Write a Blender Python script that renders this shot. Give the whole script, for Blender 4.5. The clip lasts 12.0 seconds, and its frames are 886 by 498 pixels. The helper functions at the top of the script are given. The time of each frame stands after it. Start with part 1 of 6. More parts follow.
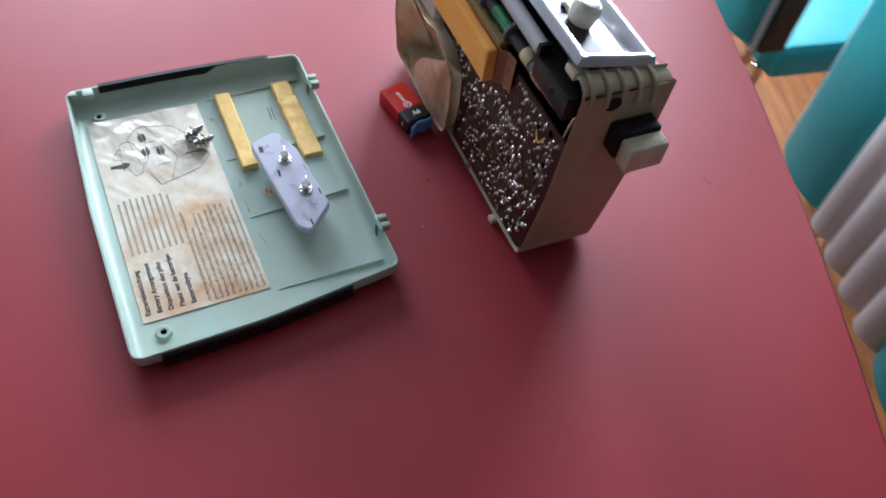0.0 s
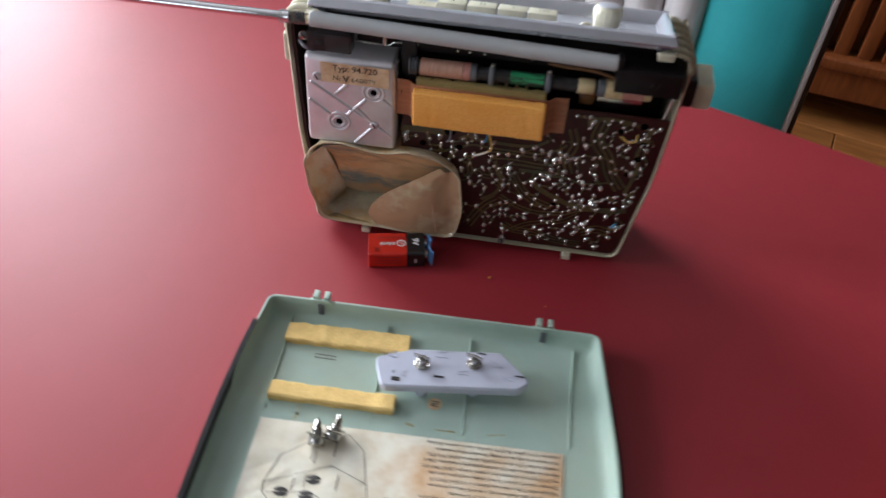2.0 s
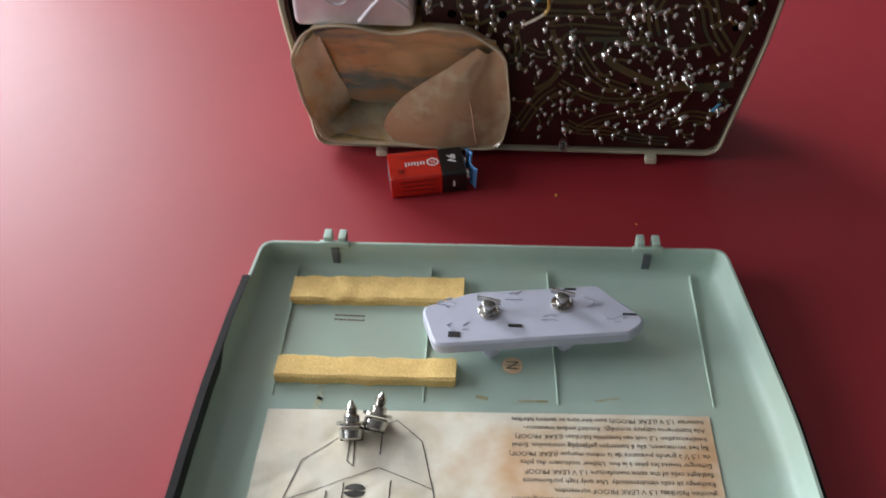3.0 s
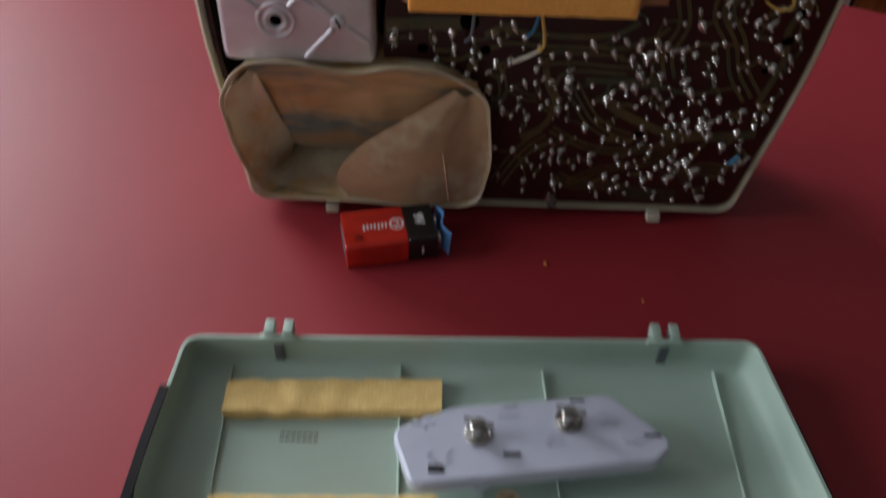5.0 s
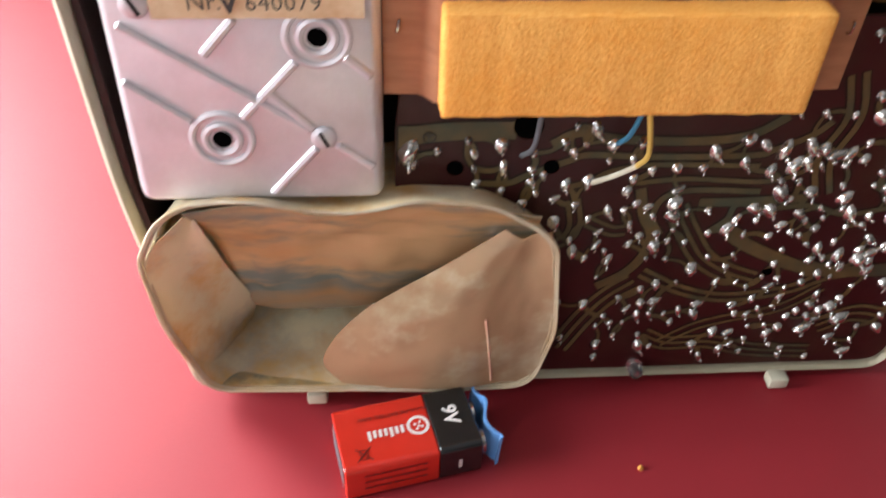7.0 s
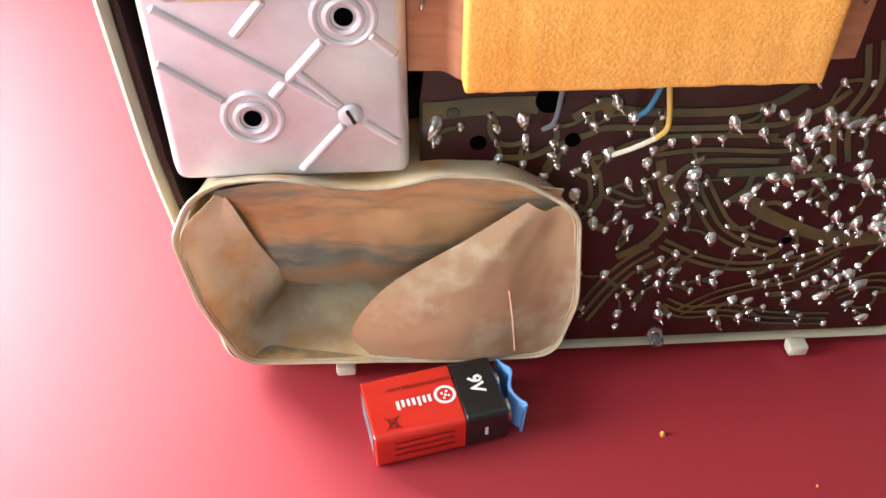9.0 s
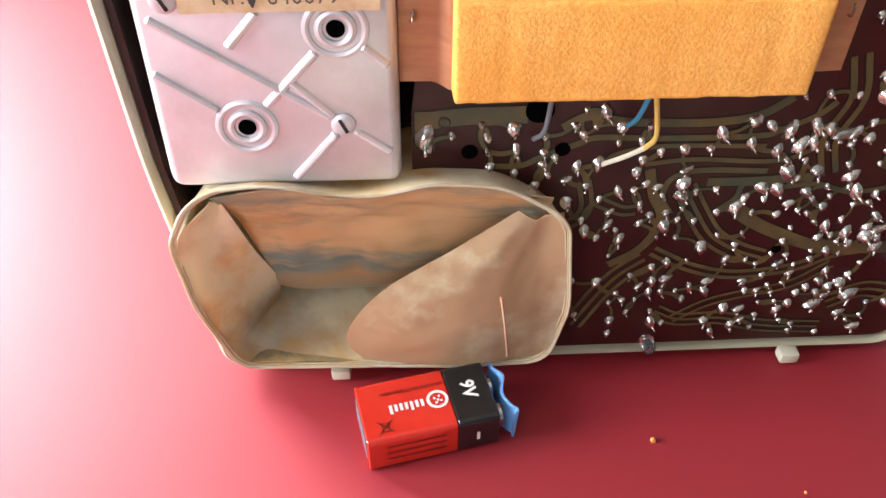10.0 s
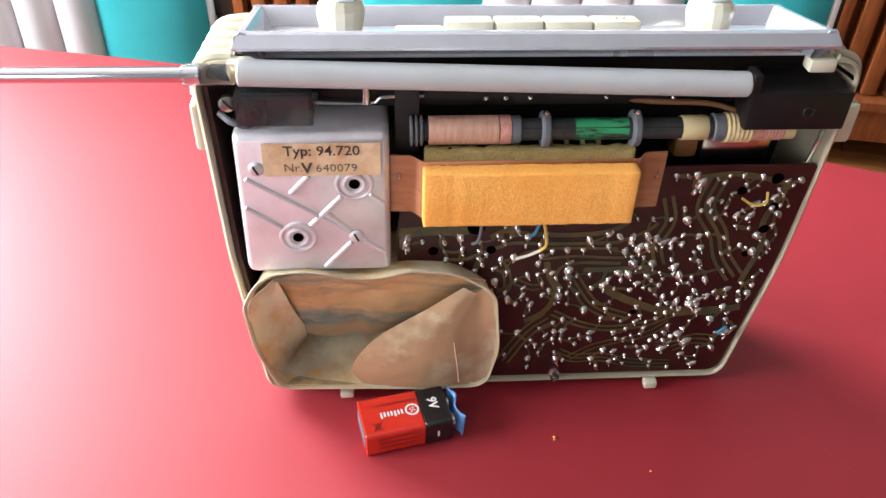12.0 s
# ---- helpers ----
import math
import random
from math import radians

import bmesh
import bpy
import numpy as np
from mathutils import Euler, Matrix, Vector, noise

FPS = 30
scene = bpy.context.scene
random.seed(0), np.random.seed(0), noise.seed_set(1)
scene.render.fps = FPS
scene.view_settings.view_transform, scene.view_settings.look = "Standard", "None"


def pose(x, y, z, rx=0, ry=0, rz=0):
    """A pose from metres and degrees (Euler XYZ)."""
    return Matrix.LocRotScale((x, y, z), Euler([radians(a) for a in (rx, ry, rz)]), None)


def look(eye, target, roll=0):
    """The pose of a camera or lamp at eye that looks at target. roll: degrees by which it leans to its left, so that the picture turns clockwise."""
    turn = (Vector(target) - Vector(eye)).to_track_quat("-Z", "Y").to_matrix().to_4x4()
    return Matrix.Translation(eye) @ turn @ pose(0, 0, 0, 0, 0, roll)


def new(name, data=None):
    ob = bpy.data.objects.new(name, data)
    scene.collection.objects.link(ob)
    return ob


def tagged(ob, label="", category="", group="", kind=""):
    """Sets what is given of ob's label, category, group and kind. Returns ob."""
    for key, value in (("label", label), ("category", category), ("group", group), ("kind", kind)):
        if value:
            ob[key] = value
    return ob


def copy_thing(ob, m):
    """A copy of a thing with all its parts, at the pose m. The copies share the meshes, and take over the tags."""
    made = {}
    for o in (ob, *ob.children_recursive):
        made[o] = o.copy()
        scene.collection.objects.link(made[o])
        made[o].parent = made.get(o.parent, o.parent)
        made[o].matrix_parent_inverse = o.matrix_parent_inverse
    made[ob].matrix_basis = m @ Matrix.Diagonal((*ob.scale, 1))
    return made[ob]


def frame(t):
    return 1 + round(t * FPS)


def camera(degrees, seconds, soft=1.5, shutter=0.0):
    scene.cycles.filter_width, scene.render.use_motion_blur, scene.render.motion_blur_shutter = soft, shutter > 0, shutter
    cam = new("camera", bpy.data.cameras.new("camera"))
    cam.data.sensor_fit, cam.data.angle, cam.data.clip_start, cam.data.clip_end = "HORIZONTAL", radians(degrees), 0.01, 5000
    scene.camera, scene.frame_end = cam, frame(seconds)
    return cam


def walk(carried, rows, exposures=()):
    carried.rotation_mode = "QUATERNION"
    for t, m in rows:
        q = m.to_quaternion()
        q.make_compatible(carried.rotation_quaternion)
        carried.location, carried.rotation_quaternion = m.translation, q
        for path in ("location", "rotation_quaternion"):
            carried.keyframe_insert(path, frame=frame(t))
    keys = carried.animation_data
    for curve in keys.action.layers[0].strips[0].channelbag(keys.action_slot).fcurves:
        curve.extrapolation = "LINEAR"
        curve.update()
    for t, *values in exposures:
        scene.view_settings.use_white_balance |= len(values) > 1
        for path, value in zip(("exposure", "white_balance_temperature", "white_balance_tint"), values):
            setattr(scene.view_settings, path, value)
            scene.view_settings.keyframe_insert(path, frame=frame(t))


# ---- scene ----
import itertools

cam = camera(55.6, 12.0, 1.5, 0.5)
PATH = [
    (0, (0.4516, -0.2744, 0.5611), (0.2455, -0.1494, 0.2419), 10.53),
    (0.3, (0.4057, -0.3784, 0.5666), (0.2343, -0.2066, 0.2487), 14.56),
    (0.5, (0.3802, -0.4666, 0.5684), (0.2215, -0.2655, 0.2611), 11.27),
    (0.7, (0.3384, -0.5334, 0.5682), (0.1955, -0.3210, 0.2608), 8.08),
    (0.8, (0.3082, -0.5522, 0.5667), (0.1723, -0.3350, 0.2595), 7.32),
    (1, (0.2341, -0.5805, 0.5437), (0.0985, -0.3470, 0.2485), 6.06),
    (1.3, (0.1733, -0.5959, 0.5560), (0.0269, -0.3681, 0.2616), -0.04),
    (1.5, (0.1343, -0.5922, 0.5548), (0.0084, -0.3502, 0.2622), 1.62),
    (1.8, (0.0718, -0.5529, 0.5409), (0.0139, -0.2782, 0.2559), 4.88),
    (2, (0.0258, -0.5263, 0.5177), (-0.0047, -0.2451, 0.2348), 3.47),
    (2.5, (-0.0256, -0.4571, 0.4109), (-0.0525, -0.1830, 0.1209), 1.25),
    (2.7, (-0.0210, -0.4450, 0.3700), (-0.0444, -0.2346, 0.1603), -1.50),
    (4.3, (-0.0284, -0.4258, 0.3316), (-0.0272, -0.1670, 0.0266), 2.33),
    (4.5, (-0.0312, -0.4090, 0.3281), (-0.0326, -0.1479, 0.0251), 1.67),
    (5, (-0.0464, -0.3381, 0.3216), (-0.0401, -0.0611, 0.0331), 2.68),
    (5.5, (-0.0573, -0.2716, 0.3044), (-0.0445, 0.0218, 0.0328), 3.24),
    (6, (-0.0715, -0.2191, 0.2676), (-0.0536, 0.0738, -0.0042), 3.85),
    (6.5, (-0.0679, -0.2017, 0.2601), (-0.0373, 0.1034, 0.0032), 2.60),
    (7, (-0.0743, -0.2039, 0.2521), (-0.0463, 0.0951, -0.0121), 2.30),
    (7.2, (-0.0802, -0.2074, 0.2479), (-0.0502, 0.0902, -0.0176), 2.15),
    (8.8, (-0.0793, -0.2105, 0.2529), (-0.0585, 0.0838, -0.0172), 0.73),
    (9, (-0.0769, -0.2101, 0.2552), (-0.0577, 0.0828, -0.0165), 0.40),
    (9.5, (-0.0732, -0.2110, 0.2562), (-0.0556, 0.0824, -0.0151), 0.30),
    (10, (-0.0722, -0.2129, 0.2587), (-0.0563, 0.0816, -0.0115), 0.27),
    (10.5, (-0.0735, -0.2176, 0.2609), (-0.0598, 0.0776, -0.0087), -0.01),
    (11, (-0.0723, -0.2836, 0.3346), (-0.0515, 0.0184, 0.0731), 1.25),
    (11.5, (-0.0730, -0.3283, 0.3744), (-0.0494, -0.0217, 0.1186), 1.65),
    (12, (-0.0754, -0.3253, 0.3720), (-0.0491, -0.0166, 0.1189), 1.94),
]
EXPOSURES = [(0, -0.15, 5750, 10), (0.5, -0.1, 5950, 10), (1, 0.05, 6150, 10), (1.5, 0.0, 6150, 10), (2, -0.3, 6250, 10), (2.5, -0.35, 6400, 10), (4.3, -0.95, 6500, 10), (5, -1.1, 6400, 10),
             (5.5, -0.7, 6400, 10), (6, 0.25, 6500, 10), (6.5, 0.7, 6500, 10), (7, 0.82, 6550, 10), (9, 1.22, 6500, 10), (10.5, 1.25, 6500, 10), (11, 1.15, 6500, 10), (11.5, 1.05, 6450, 10), (12, 1.0, 6450, 10)]
walk(cam, [(t, look(eye, target, roll)) for t, eye, target, roll in PATH], EXPOSURES)

# ---- world, light ----
U = Vector((math.cos(radians(-18)), math.sin(radians(-18)), 0))
V = Vector((-U.y, U.x, 0))
ROOM = Matrix.Rotation(radians(-18), 4, "Z")
FLOOR = -0.75


def uv(u, v, z=0.0):
    return U * u + V * v + Vector((0, 0, z))


def uv_inverse(p):
    """A world place in the room's own axes."""
    q = Vector((p[0], p[1], 0))
    return q.dot(U), q.dot(V)


world = bpy.data.worlds.new("sky")
scene.world = world
world.use_nodes = True
sky = world.node_tree.nodes.new("ShaderNodeTexSky")
sky.sky_type, sky.sun_disc = "NISHITA", False
sky.sun_elevation, sky.sun_rotation = radians(40), radians(150)
world.node_tree.nodes["Background"].inputs["Strength"].default_value = 0.1
world.node_tree.links.new(sky.outputs[0], world.node_tree.nodes["Background"].inputs["Color"])

WIN_U, WIN_Z0, WIN_Z1 = -2.0, 0.22, 1.45
# the middle entry is an unseen window, added only for fill light
WINDOWS = ((0.30, 1.55, WIN_Z0, WIN_Z1, 170), (0.25, 1.45, 0.05, 1.15, 9), (-1.35, -0.35, WIN_Z0, WIN_Z1, 75))


def window_lamp(at, towards, width, height, watts):
    lamp = bpy.data.lights.new("window_light", "AREA")
    lamp.shape, lamp.size, lamp.size_y, lamp.energy = "RECTANGLE", width, height, watts
    lamp.color = (0.90, 0.95, 1.0)
    new("window_light", lamp).matrix_world = look(at, at + towards)


# two windows in the left wall, one made up behind the camera for fill
for v0, v1, z0, z1, watts in (WINDOWS[0], WINDOWS[2]):
    window_lamp(uv(WIN_U - 0.02, (v0 + v1) / 2, (z0 + z1) / 2), U, v1 - v0, z1 - z0, watts)
# invented window lamp that fills the faces turned towards the camera
v0, v1, z0, z1, watts = WINDOWS[1]
window_lamp(uv(-(v0 + v1) / 2, -2.2 - 0.02, (z0 + z1) / 2), V, v1 - v0, z1 - z0, watts)


# ---- materials ----
def mat(name, col, rough=0.5, metal=0.0, col2=None, scale=40.0, amount=1.0, bump=0.0, bump_scale=None, stain=None, stain_scale=8.0,
        stain_amount=0.5, trans=0.0, alpha=1.0, coat=0.0, spec=0.5, rough_var=0.1, random_value=0.0, sub=0.0, stretch=(1, 1, 1), lo=0.35, hi=0.65, ior=1.45, thin=0.0, stain_from=None):
    m = bpy.data.materials.new(name)
    m.use_nodes = True
    nt, ln = m.node_tree.nodes, m.node_tree.links
    b = nt["Principled BSDF"]
    tc = nt.new("ShaderNodeTexCoord")
    mp = nt.new("ShaderNodeMapping")
    mp.inputs["Scale"].default_value = stretch
    ln.new(tc.outputs["Object"], mp.inputs["Vector"])
    col2 = col2 or tuple(c * 0.8 for c in col)

    def noise_of(sc, detail=6.0):
        n = nt.new("ShaderNodeTexNoise")
        n.inputs["Scale"].default_value, n.inputs["Detail"].default_value, n.inputs["Roughness"].default_value = sc, detail, 0.6
        ln.new(mp.outputs[0], n.inputs["Vector"])
        return n

    def ramp(out, a, z):
        r = nt.new("ShaderNodeMapRange")
        r.inputs["From Min"].default_value, r.inputs["From Max"].default_value = a, z
        ln.new(out, r.inputs["Value"])
        return r.outputs[0]

    def mix(fac, a, c):
        x = nt.new("ShaderNodeMix")
        x.data_type = "RGBA"
        ln.new(fac, x.inputs[0])
        for v, s in ((a, 6), (c, 7)):
            if isinstance(v, tuple):
                x.inputs[s].default_value = (*v, 1)
            else:
                ln.new(v, x.inputs[s])
        return x.outputs[2]

    def times(v, k):
        x = nt.new("ShaderNodeMath")
        x.operation = "MULTIPLY"
        ln.new(v, x.inputs[0])
        x.inputs[1].default_value = k
        return x.outputs[0]

    fine = noise_of(scale)
    colour = mix(times(ramp(fine.outputs[0], lo, hi), amount), col, col2)
    if stain:
        where = times(ramp(noise_of(stain_scale, 4).outputs[0], 0.45, 0.7), stain_amount)
        if stain_from:
            # the stain sets in along x
            xyz = nt.new("ShaderNodeSeparateXYZ")
            ln.new(tc.outputs["Object"], xyz.inputs[0])
            both = nt.new("ShaderNodeMath")
            both.operation = "MULTIPLY"
            ln.new(where, both.inputs[0])
            ln.new(ramp(xyz.outputs[0], *stain_from), both.inputs[1])
            where = both.outputs[0]
        colour = mix(where, colour, stain)
    if random_value:
        info = nt.new("ShaderNodeObjectInfo")
        hs = nt.new("ShaderNodeHueSaturation")
        r = nt.new("ShaderNodeMapRange")
        r.inputs["To Min"].default_value, r.inputs["To Max"].default_value = 1 - random_value, 1 + random_value
        ln.new(info.outputs["Random"], r.inputs["Value"])
        ln.new(r.outputs[0], hs.inputs["Value"])
        ln.new(colour, hs.inputs["Color"])
        colour = hs.outputs[0]
    ln.new(colour, b.inputs["Base Color"])
    rr = nt.new("ShaderNodeMapRange")
    rr.inputs["To Min"].default_value, rr.inputs["To Max"].default_value = max(0.02, rough - rough_var), min(1, rough + rough_var)
    ln.new(noise_of(scale * 0.37).outputs[0], rr.inputs["Value"])
    ln.new(rr.outputs[0], b.inputs["Roughness"])
    b.inputs["Metallic"].default_value = metal
    b.inputs["Transmission Weight"].default_value = trans
    b.inputs["Alpha"].default_value = alpha
    b.inputs["Coat Weight"].default_value = coat
    b.inputs["Specular IOR Level"].default_value = spec
    b.inputs["IOR"].default_value = ior
    if sub:
        b.inputs["Subsurface Weight"].default_value = sub
        b.inputs["Subsurface Radius"].default_value = (0.003, 0.0025, 0.002)
        b.inputs["Subsurface Scale"].default_value = 1.0
    if bump:
        bp = nt.new("ShaderNodeBump")
        bp.inputs["Strength"].default_value = bump
        bp.inputs["Distance"].default_value = 0.001
        ln.new(noise_of(bump_scale or scale * 2).outputs[0], bp.inputs["Height"])
        ln.new(bp.outputs[0], b.inputs["Normal"])
    if thin:
        # a thin sheet that lets some light through
        tr = nt.new("ShaderNodeBsdfTranslucent")
        ms = nt.new("ShaderNodeMixShader")
        ms.inputs[0].default_value = thin
        ln.new(colour, tr.inputs["Color"])
        ln.new(b.outputs[0], ms.inputs[1])
        ln.new(tr.outputs[0], ms.inputs[2])
        ln.new(ms.outputs[0], nt["Material Output"].inputs["Surface"])
    return m


M = {}
M["table"] = mat("red_laminate", (0.30, 0.0190, 0.0275), 0.54, col2=(0.27, 0.0165, 0.0240), scale=7, bump=0.05, bump_scale=900, rough_var=0.05, spec=0.55,
                 stain=(0.33, 0.021, 0.031), stain_scale=3, stain_amount=0.5)
M["scratch"] = mat("pale_scratch", (0.36, 0.045, 0.055), 0.6, col2=(0.31, 0.03, 0.04), scale=90)
M["edge"] = mat("table_edge_band", (0.16, 0.006, 0.011), 0.4, scale=30)
M["sage"] = mat("sage_plastic", (0.40, 0.505, 0.435), 0.42, col2=(0.365, 0.47, 0.405), scale=25, bump=0.05, bump_scale=600, stain=(0.38, 0.39, 0.29), stain_scale=14, stain_amount=0.4)
M["stain"] = mat("brown_water_stain", (0.34, 0.30, 0.15), 0.5, col2=(0.40, 0.46, 0.36), scale=160, lo=0.4, hi=0.6)
M["cream"] = mat("beige_plastic", (0.42, 0.365, 0.265), 0.45, col2=(0.37, 0.32, 0.225), scale=40, bump=0.06, bump_scale=900, stain=(0.36, 0.29, 0.18), stain_scale=18, stain_amount=0.4)
M["ivory"] = mat("ivory_plastic", (0.62, 0.58, 0.45), 0.35, col2=(0.56, 0.52, 0.39), scale=60, stain=(0.45, 0.39, 0.26), stain_scale=60, stain_amount=0.3)
M["black"] = mat("black_plastic", (0.007, 0.006, 0.007), 0.35, col2=(0.014, 0.011, 0.011), scale=60, bump=0.05, spec=0.25)
# flat black that puts a hole's inner shade into the colour
M["hole"] = mat("hole_shade_black", (0.002, 0.002, 0.002), 0.9, spec=0.0)
# near-black; stands for shade inside the case, in slots and gaps
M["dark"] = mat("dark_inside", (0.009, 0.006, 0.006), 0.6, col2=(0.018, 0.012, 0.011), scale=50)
M["pcb"] = mat("brown_circuit_board", (0.043, 0.0060, 0.0066), 0.42, col2=(0.032, 0.0048, 0.0052), scale=35, stain=(0.046, 0.022, 0.011), stain_scale=26, stain_amount=0.6, bump=0.1, bump_scale=300, spec=0.35)
M["trace"] = mat("lacquered_copper_trace", (0.125, 0.080, 0.030), 0.42, col2=(0.080, 0.058, 0.026), scale=60, stain=(0.040, 0.058, 0.040), stain_scale=30, stain_amount=0.85, spec=0.35)
M["trace_edge"] = mat("dark_track_edge", (0.012, 0.006, 0.005), 0.45, col2=(0.020, 0.010, 0.007), scale=70, spec=0.3)
M["solder"] = mat("solder", (0.66, 0.64, 0.61), 0.2, metal=1.0, col2=(0.34, 0.31, 0.27), scale=420, lo=0.4, hi=0.7, rough_var=0.1, random_value=0.3)
M["can"] = mat("aluminium_sheet", (0.70, 0.67, 0.70), 0.46, metal=0.5, col2=(0.62, 0.59, 0.62), scale=60, bump=0.1, bump_scale=500, stain=(0.50, 0.45, 0.44), stain_scale=45, stain_amount=0.45)
M["steel"] = mat("bright_steel", (0.6, 0.58, 0.55), 0.22, metal=1.0, col2=(0.42, 0.40, 0.37), scale=200)
M["frame"] = mat("silvered_clear_plastic", (0.62, 0.62, 0.68), 0.2, metal=0.6, col2=(0.57, 0.57, 0.62), scale=60, rough_var=0.05)
M["pink"] = mat("pinkish_crease", (0.72, 0.34, 0.25), 0.4, col2=(0.62, 0.42, 0.29), scale=160)
M["chrome"] = mat("chrome", (0.8, 0.8, 0.82), 0.1, metal=1.0, col2=(0.72, 0.72, 0.75), scale=80, rough_var=0.04)
M["silver"] = mat("silver_panel", (0.60, 0.61, 0.66), 0.3, metal=0.5, col2=(0.55, 0.56, 0.61), scale=60, stain=(0.55, 0.5, 0.5), stain_scale=40, stain_amount=0.25)
M["paper"] = mat("aged_paper_label", (0.76, 0.71, 0.60), 0.2, col2=(0.70, 0.62, 0.48), scale=60, stain=(0.55, 0.28, 0.11), stain_scale=15, stain_amount=0.8, stain_from=(-0.075, 0.0), bump=0.5, bump_scale=45, spec=0.7)
M["type"] = mat("stained_type_label", (0.74, 0.56, 0.37), 0.6, col2=(0.64, 0.43, 0.25), scale=120, stain=(0.46, 0.22, 0.10), stain_scale=90, stain_amount=0.7)
M["ink"] = mat("black_ink", (0.03, 0.028, 0.026), 0.6, col2=(0.06, 0.05, 0.045), scale=300)
M["ink_faint"] = mat("faded_ink", (0.33, 0.26, 0.18), 0.6, col2=(0.40, 0.32, 0.23), scale=200)
M["brown_dark"] = mat("dark_brown_strip", (0.022, 0.012, 0.010), 0.4, col2=(0.035, 0.02, 0.017), scale=40)
M["ink_grey"] = mat("grey_ink", (0.085, 0.07, 0.055), 0.6, col2=(0.14, 0.11, 0.08), scale=200)
M["foam"] = mat("orange_foam", (1.0, 0.53, 0.15), 0.95, col2=(0.88, 0.36, 0.075), scale=1000, lo=0.32, hi=0.68, bump=0.4, bump_scale=1100, stain=(0.90, 0.36, 0.06), stain_scale=30, stain_amount=0.6, spec=0.15)
M["foam_yellow"] = mat("yellow_foam", (0.96, 0.70, 0.31), 0.95, col2=(0.78, 0.50, 0.17), scale=1100, bump=1.0, bump_scale=1200, stain=(0.62, 0.38, 0.14), stain_scale=60, stain_amount=0.5, spec=0.1)
M["foam_olive"] = mat("olive_foam", (0.26, 0.19, 0.07), 0.95, col2=(0.36, 0.27, 0.12), scale=1200, bump=1.0, bump_scale=1200, spec=0.1)
M["card"] = mat("brown_fibre_card", (0.42, 0.19, 0.10), 0.38, col2=(0.34, 0.14, 0.07), scale=45, stretch=(1, 1, 5), bump=0.05, stain=(0.26, 0.10, 0.05), stain_scale=60, stain_amount=0.5)
M["lilac"] = mat("lavender_plastic", (0.46, 0.465, 0.55), 0.38, col2=(0.43, 0.435, 0.52), scale=50, bump=0.04, bump_scale=500)
M["copper_coil"] = mat("enamelled_copper_winding", (0.62, 0.36, 0.27), 0.45, col2=(0.50, 0.27, 0.19), scale=90, stretch=(8, 1, 1), bump=0.5, bump_scale=400)
M["pink_coil"] = mat("pink_litz_winding", (0.60, 0.30, 0.25), 0.6, col2=(0.48, 0.20, 0.16), scale=300)
M["cream_coil"] = mat("cream_litz_winding", (0.62, 0.48, 0.27), 0.7, col2=(0.50, 0.36, 0.18), scale=300)
M["tape"] = mat("cream_paper_tape", (0.56, 0.45, 0.26), 0.6, col2=(0.48, 0.36, 0.18), scale=120)
M["ferrite"] = mat("ferrite", (0.025, 0.025, 0.027), 0.45, col2=(0.04, 0.04, 0.042), scale=150)
M["green"] = mat("green_paint_marking", (0.03, 0.30, 0.12), 0.5, col2=(0.025, 0.03, 0.028), scale=130, stretch=(0.25, 1, 1), lo=0.5, hi=0.56)
M["rubber"] = mat("grey_rubber", (0.13, 0.135, 0.15), 0.55, col2=(0.10, 0.105, 0.115), scale=120)
M["white_tube"] = mat("white_plastic_tube", (0.47, 0.48, 0.49), 0.42, col2=(0.43, 0.44, 0.45), scale=30, stain=(0.55, 0.5, 0.44), stain_scale=45, stain_amount=0.25)
M["clear"] = mat("clear_plastic", (0.9, 0.9, 0.9), 0.08, trans=0.95, col2=(0.85, 0.85, 0.85), ior=1.35)
M["smoke"] = mat("smoked_clear_plastic", (0.045, 0.040, 0.042), 0.12, col2=(0.03, 0.028, 0.028), scale=60, alpha=0.62)
M["pouch"] = mat("yellowed_polythene", (0.92, 0.82, 0.58), 0.2, col2=(0.50, 0.44, 0.37), scale=22, lo=0.46, hi=0.66, stain=(0.80, 0.44, 0.08), stain_scale=46, stain_amount=0.8, rough_var=0.08, bump=0.25, bump_scale=70, coat=0.6, thin=0.25)
M["pouch_top"] = mat("smoky_polythene", (0.80, 0.52, 0.27), 0.18, col2=(0.26, 0.30, 0.26), scale=26, stretch=(0.3, 1, 1.1), lo=0.43, hi=0.53, stain=(0.74, 0.36, 0.11), stain_scale=32, stain_amount=0.8, rough_var=0.08, bump=0.3, bump_scale=70, coat=0.6, thin=0.25)
M["pouch_floor"] = mat("cloudy_polythene", (0.80, 0.74, 0.48), 0.22, col2=(0.28, 0.28, 0.21), scale=40, lo=0.44, hi=0.58, stain=(0.74, 0.42, 0.10), stain_scale=55, stain_amount=0.75, rough_var=0.08, bump=0.3, bump_scale=70, coat=0.5, thin=0.25)
M["pouch_rim"] = mat("pale_polythene_weld", (0.72, 0.64, 0.50), 0.15, col2=(0.62, 0.50, 0.33), scale=60, stain=(0.62, 0.38, 0.16), stain_scale=30, stain_amount=0.4, coat=0.5, thin=0.3)
M["pouch_flap"] = mat("tan_polythene_flap", (0.52, 0.33, 0.19), 0.2, col2=(0.74, 0.64, 0.44), scale=26, lo=0.50, hi=0.66, stain=(0.36, 0.21, 0.12), stain_scale=30, stain_amount=0.7, bump=0.2, bump_scale=60, coat=0.6, thin=0.25)
M["bat_red"] = mat("red_battery_wrap", (0.62, 0.028, 0.016), 0.22, col2=(0.55, 0.022, 0.012), scale=50, coat=0.3)
